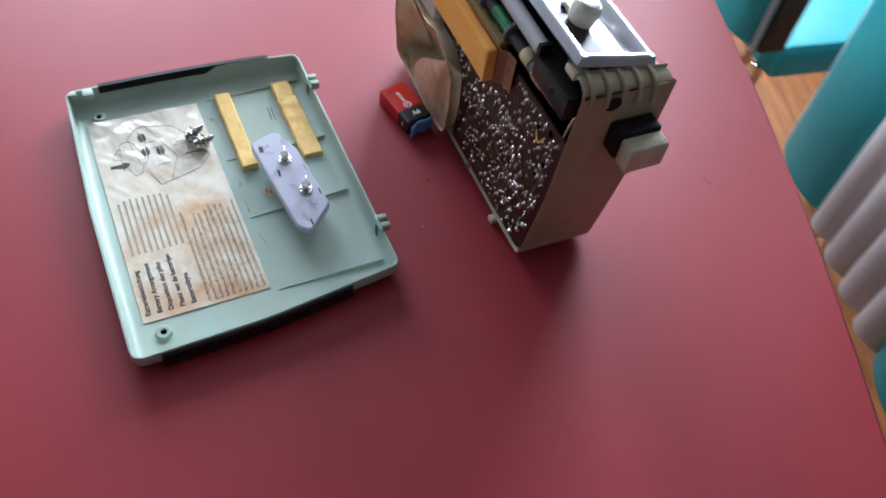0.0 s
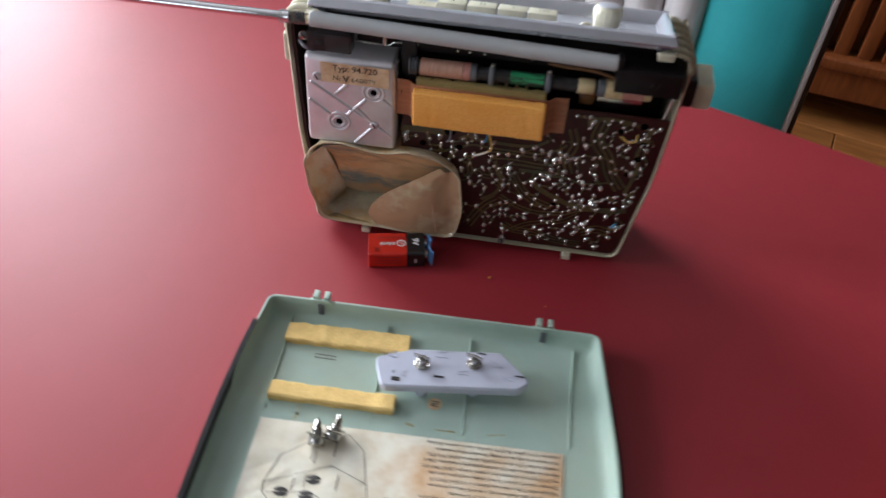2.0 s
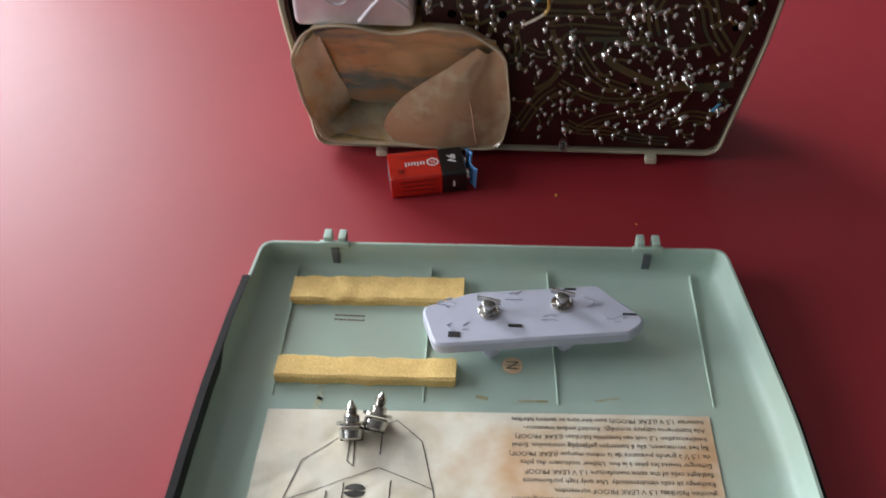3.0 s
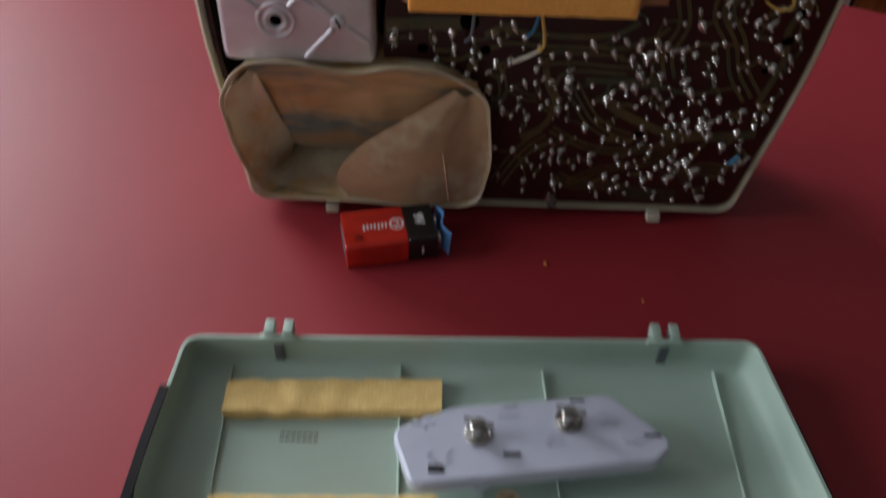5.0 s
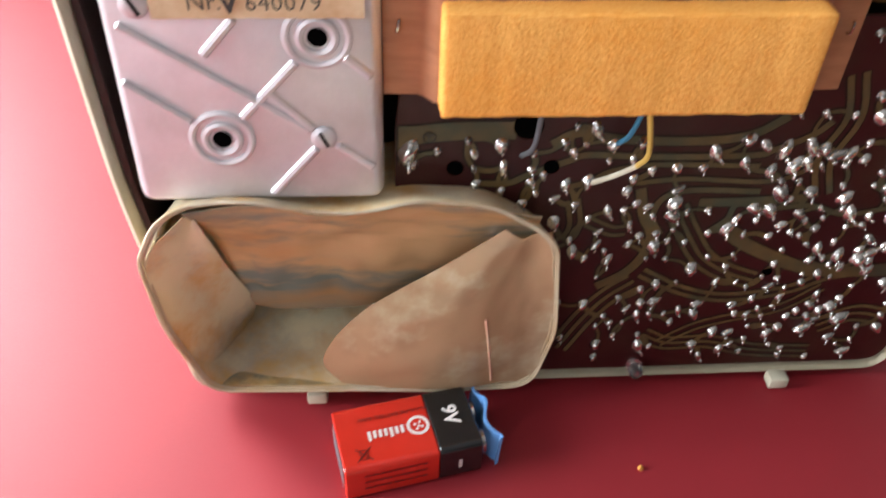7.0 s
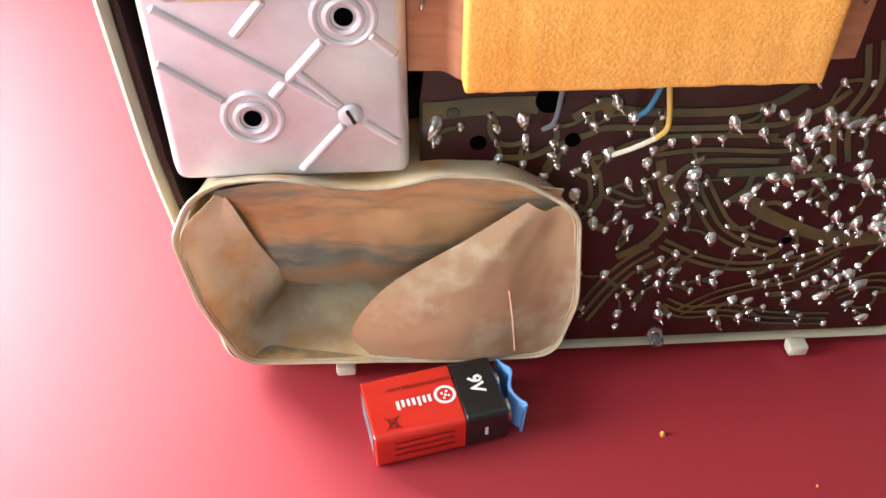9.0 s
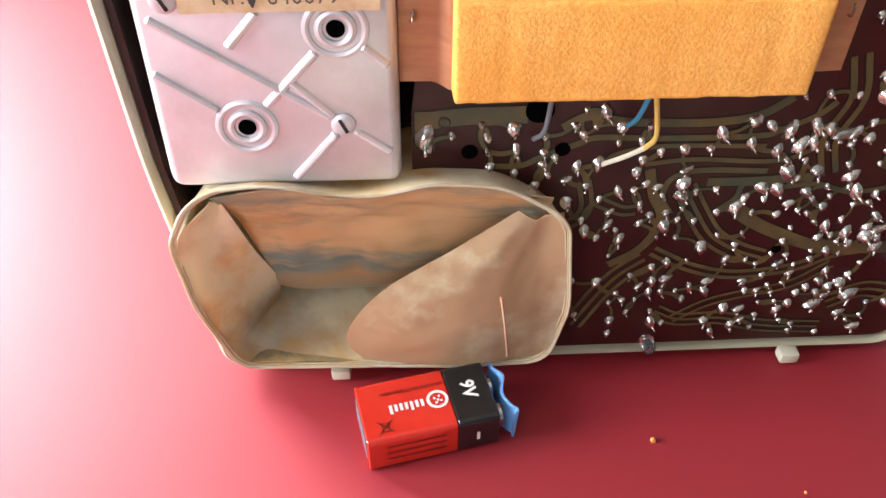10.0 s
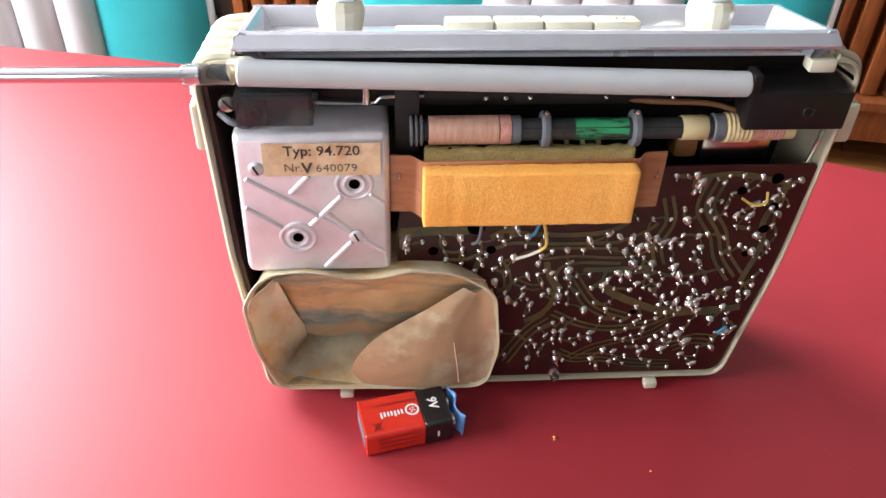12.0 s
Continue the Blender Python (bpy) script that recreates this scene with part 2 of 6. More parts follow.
M["bat_black"] = mat("black_battery_wrap", (0.012, 0.012, 0.013), 0.25, scale=50, coat=0.3)
M["white_ink"] = mat("white_print", (0.82, 0.78, 0.76), 0.5, scale=100)
M["red_ink"] = mat("dark_red_print", (0.16, 0.008, 0.006), 0.5, scale=100)
M["blue"] = mat("blue_plastic_tab", (0.16, 0.36, 0.72), 0.4, col2=(0.13, 0.31, 0.64), scale=60)
M["yellow"] = mat("yellow_glaze", (0.78, 0.48, 0.045), 0.25, col2=(0.74, 0.44, 0.04), scale=20, coat=0.4)
M["teal_card"] = mat("teal_card", (0.03, 0.26, 0.22), 0.4, col2=(0.028, 0.23, 0.20), scale=40)
M["teal_dark"] = mat("dark_teal_print", (0.012, 0.09, 0.085), 0.4, scale=40)
M["white_card"] = mat("white_card", (0.72, 0.74, 0.78), 0.5, scale=60, col2=(0.66, 0.68, 0.72))
M["grey_ink2"] = mat("pale_grey_print", (0.32, 0.32, 0.36), 0.5, scale=60)
M["teal"] = mat("teal_vinyl", (0.035, 0.40, 0.44), 0.42, col2=(0.03, 0.36, 0.40), scale=18, bump=0.25, bump_scale=500)
M["white_vinyl"] = mat("white_vinyl", (0.72, 0.71, 0.74), 0.42, col2=(0.66, 0.65, 0.68), scale=14, bump=0.2, bump_scale=500)
M["wood"] = mat("reddish_wood", (0.26, 0.075, 0.022), 0.38, col2=(0.16, 0.042, 0.012), scale=14, stretch=(6, 6, 0.7), bump=0.1, random_value=0.12)
M["plank"] = mat("pine_floor", (0.36, 0.145, 0.042), 0.35, col2=(0.22, 0.075, 0.020), scale=9, stretch=(0.8, 9, 9), bump=0.1, random_value=0.18)
M["wall"] = mat("painted_wall", (0.13, 0.125, 0.12), 0.9, col2=(0.115, 0.11, 0.105), scale=12, bump=0.15, bump_scale=90)
M["ceil"] = mat("painted_ceiling", (0.27, 0.265, 0.26), 0.9, col2=(0.245, 0.24, 0.235), scale=8, bump=0.1, bump_scale=80)
M["white_paint"] = mat("white_gloss_paint", (0.75, 0.75, 0.73), 0.35, scale=20)
M["glass"] = mat("window_glass", (0.95, 0.97, 0.97), 0.02, trans=1.0, rough_var=0.01)
M["wire_white"] = mat("white_wire", (0.66, 0.60, 0.48), 0.5, scale=90)
M["wire_yellow"] = mat("yellow_wire", (0.66, 0.42, 0.10), 0.5, scale=90)
M["wire_blue"] = mat("blue_wire", (0.05, 0.22, 0.36), 0.5, scale=90)
M["wire_red"] = mat("red_wire", (0.5, 0.02, 0.02), 0.5, scale=90)
M["wire_brown"] = mat("brown_wire", (0.22, 0.10, 0.04), 0.5, scale=90)
M["brown_tube"] = mat("amber_plastic", (0.20, 0.09, 0.03), 0.3, scale=80)


# ---- mesh helpers ----
ORIGIN = {}


def thing(name, at, label, category, group="", turn=0.0, kind=""):
    e = new(name)
    e.matrix_world = pose(*at, 0, 0, turn)
    e.empty_display_size = 0.02
    ORIGIN[e.name] = Vector(at)
    return tagged(e, label, category, group, kind)


def mesh_of(name, bm, material, smooth=35):
    bmesh.ops.recalc_face_normals(bm, faces=bm.faces)
    me = bpy.data.meshes.new(name)
    if smooth:
        for f in bm.faces:
            f.smooth = True
        for e in bm.edges:
            if len(e.link_faces) == 2 and e.calc_face_angle(3.2) > radians(smooth):
                e.smooth = False
    bm.to_mesh(me)
    bm.free()
    me.materials.append(material)
    return me


def part(name, bm, material, parent=None, label="", local=False, smooth=35):
    """One mesh under a thing or a part; the bmesh is in world metres unless local."""
    root = parent
    while root is not None and root.parent is not None:
        root = root.parent
    if root is not None and not local:
        bmesh.ops.translate(bm, vec=-ORIGIN.get(root.name, Vector()), verts=bm.verts)
    ob = new(name, mesh_of(name, bm, material, smooth))
    if parent is not None:
        ob.parent = parent
    if label:
        ob["label"] = label
    return ob


def box(size, at=(0, 0, 0), bevel=0.0, seg=2, bm=None, rot=None):
    bm = bm or bmesh.new()
    r = bmesh.ops.create_cube(bm, size=1)
    vs = r["verts"]
    bmesh.ops.scale(bm, vec=size, verts=vs)
    if bevel:
        es = list({e for v in vs for e in v.link_edges})
        vs = bmesh.ops.bevel(bm, geom=es, offset=bevel, segments=seg, affect="EDGES", profile=0.6, clamp_overlap=True)["verts"]
    if rot is not None:
        bmesh.ops.rotate(bm, cent=(0, 0, 0), matrix=rot, verts=vs)
    bmesh.ops.translate(bm, vec=at, verts=vs)
    return bm


def span(x0, x1, y0, y1, z0, z1, bevel=0.0, seg=2, bm=None):
    return box((x1 - x0, y1 - y0, z1 - z0), ((x0 + x1) / 2, (y0 + y1) / 2, (z0 + z1) / 2), bevel, seg, bm)


def loft(loops, bm=None, close=True, cap0=True, cap1=True):
    """Skin through rings of equally many points."""
    bm = bm or bmesh.new()
    rings = [[bm.verts.new(p) for p in ring] for ring in loops]
    n = len(rings[0])
    for a, b in zip(rings, rings[1:]):
        for i in range(n if close else n - 1):
            j = (i + 1) % n
            bm.faces.new((a[i], a[j], b[j], b[i]))
    if cap0:
        bm.faces.new(rings[0])
    if cap1:
        bm.faces.new(rings[-1])
    return bm


def frame_axes(d):
    d = Vector(d).normalized()
    a = d.orthogonal().normalized()
    return a, d.cross(a)


def turned(profile, p0, axis=(0, 0, 1), n=24, bm=None, cap=True):
    """A turned body: rows of (distance along the axis, radius) from p0."""
    a, b = frame_axes(axis)
    d, p0 = Vector(axis).normalized(), Vector(p0)
    loops = [[p0 + d * h + (a * math.cos(2 * math.pi * i / n) + b * math.sin(2 * math.pi * i / n)) * max(r, 1e-5) for i in range(n)] for h, r in profile]
    return loft(loops, bm, True, cap, cap)


def rod(p0, p1, r, n=16, bm=None, bevel=0.15):
    d = Vector(p1) - Vector(p0)
    e = r * bevel
    return turned([(0, r - e), (e, r), (d.length - e, r), (d.length, r - e)], p0, d, n, bm)


def wire(points, r, n=8, bm=None, steps=6):
    """A round wire along a smooth line through the points."""
    P = [Vector(p) for p in points]
    P = [P[0] * 2 - P[1]] + P + [P[-1] * 2 - P[-2]]
    line = []
    for i in range(1, len(P) - 2):
        for s in range(steps):
            t = s / steps
            a, b, c, d = P[i - 1 : i + 3]
            line.append(0.5 * (2 * b + (c - a) * t + (2 * a - 5 * b + 4 * c - d) * t * t + (3 * b - a - 3 * c + d) * t ** 3))
    line.append(P[-2])
    loops = []
    ref = frame_axes(line[1] - line[0])[0]
    for i, p in enumerate(line):
        d = (line[min(i + 1, len(line) - 1)] - line[max(i - 1, 0)]).normalized()
        ref = (ref - d * ref.dot(d)).normalized()
        b = d.cross(ref)
        loops.append([p + (ref * math.cos(2 * math.pi * k / n) + b * math.sin(2 * math.pi * k / n)) * r for k in range(n)])
    return loft(loops, bm)


def ring(center, axis, major, minor, n=32, m=10, bm=None, flat=1.0):
    a, b = frame_axes(axis)
    d, c = Vector(axis).normalized(), Vector(center)
    loops = []
    for i in range(n + 1):
        t = 2 * math.pi * i / n
        w = a * math.cos(t) + b * math.sin(t)
        loops.append([c + w * (major + minor * math.cos(2 * math.pi * k / m)) + d * minor * flat * math.sin(2 * math.pi * k / m) for k in range(m)])
    bm = loft(loops, bm, True, False, False)
    bmesh.ops.remove_doubles(bm, verts=bm.verts, dist=1e-6)
    return bm


def rounded(points, radius, seg=5):
    """A polygon (2D, anticlockwise) with rounded corners; radius one or one per corner."""
    out, n = [], len(points)
    radius = [radius] * n if isinstance(radius, (int, float)) else radius
    for i in range(n):
        p, a, b = (Vector(points[k % n]) for k in (i, i - 1, i + 1))
        da, db = (a - p).normalized(), (b - p).normalized()
        half = math.acos(max(-1, min(1, da.dot(db)))) / 2
        cut = min(radius[i] / math.tan(half), (a - p).length * 0.49, (b - p).length * 0.49)
        q, r = p + da * cut, p + db * cut
        for s in range(seg + 1):
            t = s / seg
            out.append((1 - t) ** 2 * q + 2 * t * (1 - t) * p + t * t * r)
    return out


def inset(loop, d):
    """The loop moved inwards by d."""
    out, n = [], len(loop)
    for i in range(n):
        a, b = loop[i - 1], loop[(i + 1) % n]
        t = (b - a).normalized()
        out.append(loop[i] + Vector((-t.y, t.x)) * d)
    return out


def inset_poly(points, d):
    """The corners of a polygon moved inwards by d, square to its sides."""
    out, n = [], len(points)
    for i in range(n):
        p, a, b = (Vector(points[k % n]) for k in (i, i - 1, i + 1))
        da, db = (p - a).normalized(), (b - p).normalized()
        na, nb = Vector((-da.y, da.x)), Vector((-db.y, db.x))
        m = (na + nb).normalized()
        out.append(p + m * (d / max(0.3, m.dot(na))))
    return out


def xy(loop, z):
    return [Vector((p.x, p.y, z)) for p in loop]


def xz(loop, y):
    return [Vector((p.x, y, p.y)) for p in loop]


def slab(loop, z0, z1, bevel=0.001, plane=xy):
    """A flat body with softened edges on a 2D outline."""
    b = min(bevel, abs(z1 - z0) * 0.45)
    s = 1 if z1 > z0 else -1
    return loft([plane(inset(loop, b), z0), plane(loop, z0 + s * b), plane(loop, z1 - s * b), plane(inset(loop, b), z1)])


def stroke(points, width, z, plane="xy", closed=False, bm=None):
    """A flat printed line of that width through 2D points."""
    bm = bm or bmesh.new()
    P = [Vector(p) for p in points]
    if closed:
        P.append(P[0])
    for a, b in zip(P, P[1:]):
        d = (b - a)
        if d.length < 1e-7:
            continue
        t = d.normalized() * width * 0.3
        s = Vector((-d.y, d.x)).normalized() * width / 2
        q = [a - t + s, a - t - s, b + t - s, b + t + s]
        bm.faces.new([bm.verts.new((p.x, p.y, z) if plane == "xy" else (p.x, z, p.y)) for p in q])
    return bm


def lettering(text, size, m, align="LEFT", spacing=1.0, bold=0.0):
    """A bmesh of the text laid out by the matrix m."""
    cu = bpy.data.curves.new("lettering", "FONT")
    cu.body, cu.size, cu.align_x, cu.align_y, cu.space_character, cu.offset = text, size, align, "CENTER", spacing, bold
    cu.resolution_u = 2
    ob = bpy.data.objects.new("lettering", cu)
    scene.collection.objects.link(ob)
    me = bpy.data.meshes.new_from_object(ob.evaluated_get(bpy.context.evaluated_depsgraph_get()))
    bpy.data.objects.remove(ob)
    bpy.data.curves.remove(cu)
    bm = bmesh.new()
    bm.from_mesh(me)
    bpy.data.meshes.remove(me)
    bmesh.ops.transform(bm, matrix=m, verts=bm.verts)
    return bm


def joined(*bms):
    out = bmesh.new()
    for b in bms:
        me = bpy.data.meshes.new("tmp")
        b.to_mesh(me)
        b.free()
        out.from_mesh(me)
        bpy.data.meshes.remove(me)
    return out


FRONT = Matrix(((1, 0, 0, 0), (0, 0, -1, 0), (0, 1, 0, 0), (0, 0, 0, 1)))  # text plane upright, read from -y


# ---- the room ----
def room_box(name, u0, u1, v0, v1, z0, z1, material, label):
    ob = part(name, span(u0, u1, v0, v1, z0, z1), material, None, label, smooth=0)
    ob.matrix_world = ROOM
    tagged(ob, label, "", "", "structure")
    return ob


HI = FLOOR + 2.6
floor = room_box("floor", -2.0, 2.6, -2.2, 2.3, FLOOR - 0.1, FLOOR - 0.02, M["dark"], "wooden plank floor of the room")
room_box("ceiling", -2.15, 2.75, -2.35, 2.45, HI, HI + 0.1, M["ceil"], "plain pale painted ceiling")
room_box("wall_far", -2.15, 2.75, 2.3, 2.45, FLOOR - 0.1, HI, M["wall"], "plain painted wall behind the wooden sideboard")
room_box("wall_right", 2.6, 2.75, -2.2, 2.3, FLOOR - 0.1, HI, M["wall"], "plain painted wall")
wall = bmesh.new()
(v0, v1, z0, z1, _), (w0, w1, *_) = WINDOWS[0], WINDOWS[2]
for a0, a1, c0, c1 in ((-2.2, w0, FLOOR - 0.1, HI), (w1, v0, FLOOR - 0.1, HI), (v1, 2.3, FLOOR - 0.1, HI), (v0, v1, FLOOR - 0.1, z0), (v0, v1, z1, HI), (w0, w1, FLOOR - 0.1, z0), (w0, w1, z1, HI)):
    span(-2.15, -2.0, a0, a1, c0, c1, bm=wall)
wall_left = part("wall_left", wall, M["wall"], None, smooth=0)
wall_left.matrix_world = ROOM
tagged(wall_left, "plain painted wall with two window openings", "", "", "structure")
# near wall, left open for the added fill window
wall = bmesh.new()
v0, v1, z0, z1, _ = WINDOWS[1]
for a0, a1, c0, c1 in ((-2.15, -v1, FLOOR - 0.1, HI), (-v0, 2.75, FLOOR - 0.1, HI), (-v1, -v0, FLOOR - 0.1, z0), (-v1, -v0, z1, HI)):
    span(a0, a1, -2.35, -2.2, c0, c1, bm=wall)
wall_near = part("wall_near", wall, M["wall"], None, smooth=0)
wall_near.matrix_world = ROOM
tagged(wall_near, "plain painted wall with an opening for the added fill window", "", "", "structure")


def build_window(name, v0, v1, z0, z1, turn):
    """Built in the plane u = -2, then turned about the upright axis."""
    w = thing(name, (0, 0, 0), "unseen white painted window with two panes letting in daylight", "window", "", turn, "structure")
    c, o = (v0 + v1) / 2, (0.0 if turn == -18 else 0.2)
    fr = bmesh.new()
    for a0, a1, c0, c1 in ((v0, v1, z0, z0 + 0.06), (v0, v1, z1 - 0.06, z1), (v0, v0 + 0.06, z0 + 0.06, z1 - 0.06), (v1 - 0.06, v1, z0 + 0.06, z1 - 0.06), (c - 0.03, c + 0.03, z0 + 0.06, z1 - 0.06)):
        span(-2.12 - o, -2.06 - o, a0, a1, c0, c1, 0.004, bm=fr)
    part("window_frame", fr, M["white_paint"], w, local=True)
    part("window_sill", span(-2.06 - o, -1.9 - o, v0 - 0.05, v1 + 0.05, z0 - 0.035, z0 - 0.003, 0.006), M["white_paint"], w, local=True)
    for a0, a1 in ((v0 + 0.06, c - 0.03), (c + 0.03, v1 - 0.06)):
        pane = part("pane", span(-2.095 - o, -2.089 - o, a0, a1, z0 + 0.06, z1 - 0.06), M["glass"], w, local=True)
        pane.visible_shadow = False


build_window("window_1", *WINDOWS[0][:4], -18)
# made-up window round the fill lamp
build_window("window_2", *WINDOWS[1][:4], 72)
build_window("window_3", *WINDOWS[2][:4], -18)


# ---- the table ----
def table_outline():
    """A boat-shaped top in its own axes: u along, v across."""
    pts, n = [], 28
    u0, u1, v0, v1 = -0.685, 1.0, -0.62, 0.320
    for i in range(n + 1):
        t = -1 + 2 * i / n
        u = u1 + (u0 - u1) * (t + 1) / 2
        pts.append(Vector((u, v1 - 0.13 * (u + 0.1) ** 2)))
    for i in range(n + 1):
        t = -1 + 2 * i / n
        pts.append(Vector((u0 + (u1 - u0) * (t + 1) / 2, v0 + 0.105 * t * t)))
    return rounded(pts, [0.06 if k in (0, n, n + 1, 2 * n + 1) else 0.001 for k in range(len(pts))], 4)


table = thing("table", (0, 0, 0), "long table with a satin red laminate top, scratched", "table", "", -18)
outline = table_outline()
part("tabletop", slab(outline, -0.026, 0.0, 0.0012), M["table"], table, "satin red laminate with fine scratches", local=True)
part("edge_band", loft([xy(inset(outline, -0.0015), -0.0252), xy(inset(outline, -0.0015), -0.0018), xy(inset(outline, 0.001), -0.0018), xy(inset(outline, 0.001), -0.0252), xy(inset(outline, -0.0015), -0.0252)], cap0=False, cap1=False), M["edge"], table, local=True)
for u in (-0.35, 0.66):
    part("leg", turned([(0, 0.22), (0.012, 0.22), (0.02, 0.05), (0.04, 0.035), (0.7, 0.035), (0.724, 0.12)], (u, -0.14, FLOOR), n=32), M["steel"], table, "steel pedestal leg", local=True)


# ---- chairs ----
def build_chair():
    """Backrest in the plane x-z, its front towards -y, middle of the back at the origin's x."""
    c = thing("dining_chair", (0, 0, FLOOR), "teal vinyl chair with white ribbed back, turned towards the table edge", "chair", "chairs behind the table")
    w, z0, z1, th = 0.242, 0.495, 1.02, 0.05

    def pad(x0, x1, bulge):
        loops = []
        for x, d in [(x0, 0.012)] + [(x0 + (x1 - x0) * k / 8, 0.012 + bulge * math.sin(math.pi * k / 8) ** 0.6) for k in range(1, 8)] + [(x1, 0.012)]:
            loops.append([Vector((x, -d, z0 + 0.012)), Vector((x, -d, z1 - 0.012)), Vector((x, -d * 0.4, z1)), Vector((x, th, z1)), Vector((x, th, z0)), Vector((x, -d * 0.4, z0))])
        return loft(loops)

    part("side_pad", pad(-w, -0.105, 0.022), M["teal"], c, local=True)
    part("side_pad", pad(0.105, w, 0.022), M["teal"], c, local=True)
    for k in range(4):
        part("rib_pad", pad(-0.105 + 0.0525 * k + 0.0005, -0.105 + 0.0525 * (k + 1) - 0.0005, 0.02), M["white_vinyl"], c, "white vinyl rib", local=True)
    for s in (-1, 1):
        part("piping", wire([(s * (w + 0.003), -0.004, z0), (s * (w + 0.003), -0.006, (z0 + z1) / 2), (s * (w + 0.003), -0.004, z1)], 0.005), M["white_vinyl"], c, "white piping", local=True)
        part("edge_strip", span(*sorted((s * (w + 0.002), s * (w + 0.014))), 0.003, th - 0.002, z0, z1, 0.003), M["brown_dark"], c, "dark edge strip", local=True)
        part("back_post", rod((s * 0.17, 0.064, 0.38), (s * 0.17, 0.062, 0.9), 0.011), M["chrome"], c, local=True)
    part("seat", box((0.44, 0.34, 0.07), (0, 0.255, 0.425), 0.025, 3), M["teal"], c, local=True)
    for sx in (-1, 1):
        for sy in (0.10, 0.38):
            part("leg", rod((sx * 0.17, sy, 0.39), (sx * 0.19, sy * 1.05, 0.0), 0.011), M["chrome"], c, local=True)
    return c


chair = build_chair()
chair.matrix_world = pose(0.135, 0.520, FLOOR, 0, 0, -19.6)
chair2 = copy_thing(chair, pose(-0.525, 0.700, FLOOR, 0, 0, -8))
tagged(chair2, "teal vinyl chair with white ribbed back panel, beside the other chair")


# ---- wooden sideboard along the far wall ----
side = thing("sideboard", (0, 0, FLOOR), "reddish wooden sideboard with a slatted front", "sideboard", "", -12)
rot12 = Matrix.Rotation(radians(12), 3, "Z")
s0 = rot12 @ Vector((0.98, 1.56, 0))
sx, sy = s0.x, 1.49
part("carcass", span(sx - 2.3, sx + 1.0, sy + 0.05, sy + 0.5, 0.09, 0.95, 0.004), M["wood"], side, local=True)
# near-black set-back board paints the shaded open gap under the sideboard
part("plinth", span(sx - 2.28, sx + 0.98, sy + 0.34, sy + 0.48, 0.0, 0.088, 0.003), M["dark"], side, local=True)
part("top", span(sx - 2.32, sx + 1.02, sy - 0.03, sy + 0.52, 0.952, 0.985, 0.006), M["wood"], side, local=True)
part("bottom_rail", span(sx - 2.3, sx + 1.0, sy, sy + 0.048, 0.09, 0.17, 0.006), M["wood"], side, local=True)
part("moulding", span(sx - 2.3, sx + 1.0, sy - 0.018, sy + 0.046, 0.172, 0.205, 0.012, 3), M["wood"], side, local=True)
part("top_rail", span(sx - 2.3, sx + 1.0, sy, sy + 0.048, 0.87, 0.95, 0.006), M["wood"], side, local=True)
for k in range(60):
    x = sx - 2.28 + k * 0.0548
    part("slat", span(x, x + 0.034, sy + 0.006, sy + 0.04, 0.207, 0.868, 0.004), M["wood"], side, local=True)

# ---- yellow plate with a packet ----
plate = thing("plate", (0.461, -0.283, 0), "large yellow glazed serving plate with a raised rim", "plate")
pr = [(0.001, 0.10), (0.003, 0.105), (0.010, 0.135), (0.024, 0.165), (0.033, 0.180), (0.0355, 0.1815), (0.0350, 0.1785), (0.026, 0.163), (0.013, 0.135), (0.007, 0.110), (0.006, 0.09), (0.006, 0.0)]
part("dish", turned([(0.0, 0.098)] + pr, (0.461, -0.283, 0), n=96), M["yellow"], plate)


def build_packet():
    p = thing("packet", (0.4525, -0.183, 0.0362), "teal and white card packet with a barcode, lying across the plate", "packet", "", 66.2)
    part("card_body", span(-0.09, 0.075, -0.05, 0.085, 0.0, 0.016, 0.002), M["teal_card"], p, local=True)
    z = 0.0163
    part("white_border", joined(stroke([(-0.09, 0.082), (0.074, 0.082)], 0.006, z), stroke([(0.0705, 0.079), (0.0705, -0.048)], 0.011, z)), M["white_card"], p, local=True)
    part("barcode_panel", stroke([(-0.022, 0.062), (0.034, 0.062)], 0.030, z), M["white_card"], p, "white barcode panel", local=True)
    bars, rng = bmesh.new(), random.Random(4)
    x = -0.014
    while x < 0.027:
        wdt = rng.choice((0.0008, 0.0014, 0.002))
        stroke([(x, 0.054), (x, 0.069)], wdt, z + 0.0003, bm=bars)
        x += wdt + rng.choice((0.0009, 0.0016, 0.0022))
    part("barcode", bars, M["grey_ink2"], p, local=True)
    part("dark_panel", stroke([(0.048, 0.052), (0.062, 0.052)], 0.034, z), M["teal_dark"], p, local=True)
    part("printed_bars", joined(*[stroke([(0.012, 0.032 - 0.01 * k), (0.06, 0.032 - 0.01 * k)], 0.004, z) for k in range(4)]), M["white_card"], p, "rows of unreadable white print", local=True)
    part("price_tag", slab(rounded([(0.020, 0.018), (0.052, 0.018), (0.052, 0.030), (0.020, 0.030)], 0.005, 4), z + 0.0004, z + 0.001, 0.0002), M["yellow"], p, "small yellow sticker", local=True)


build_packet()


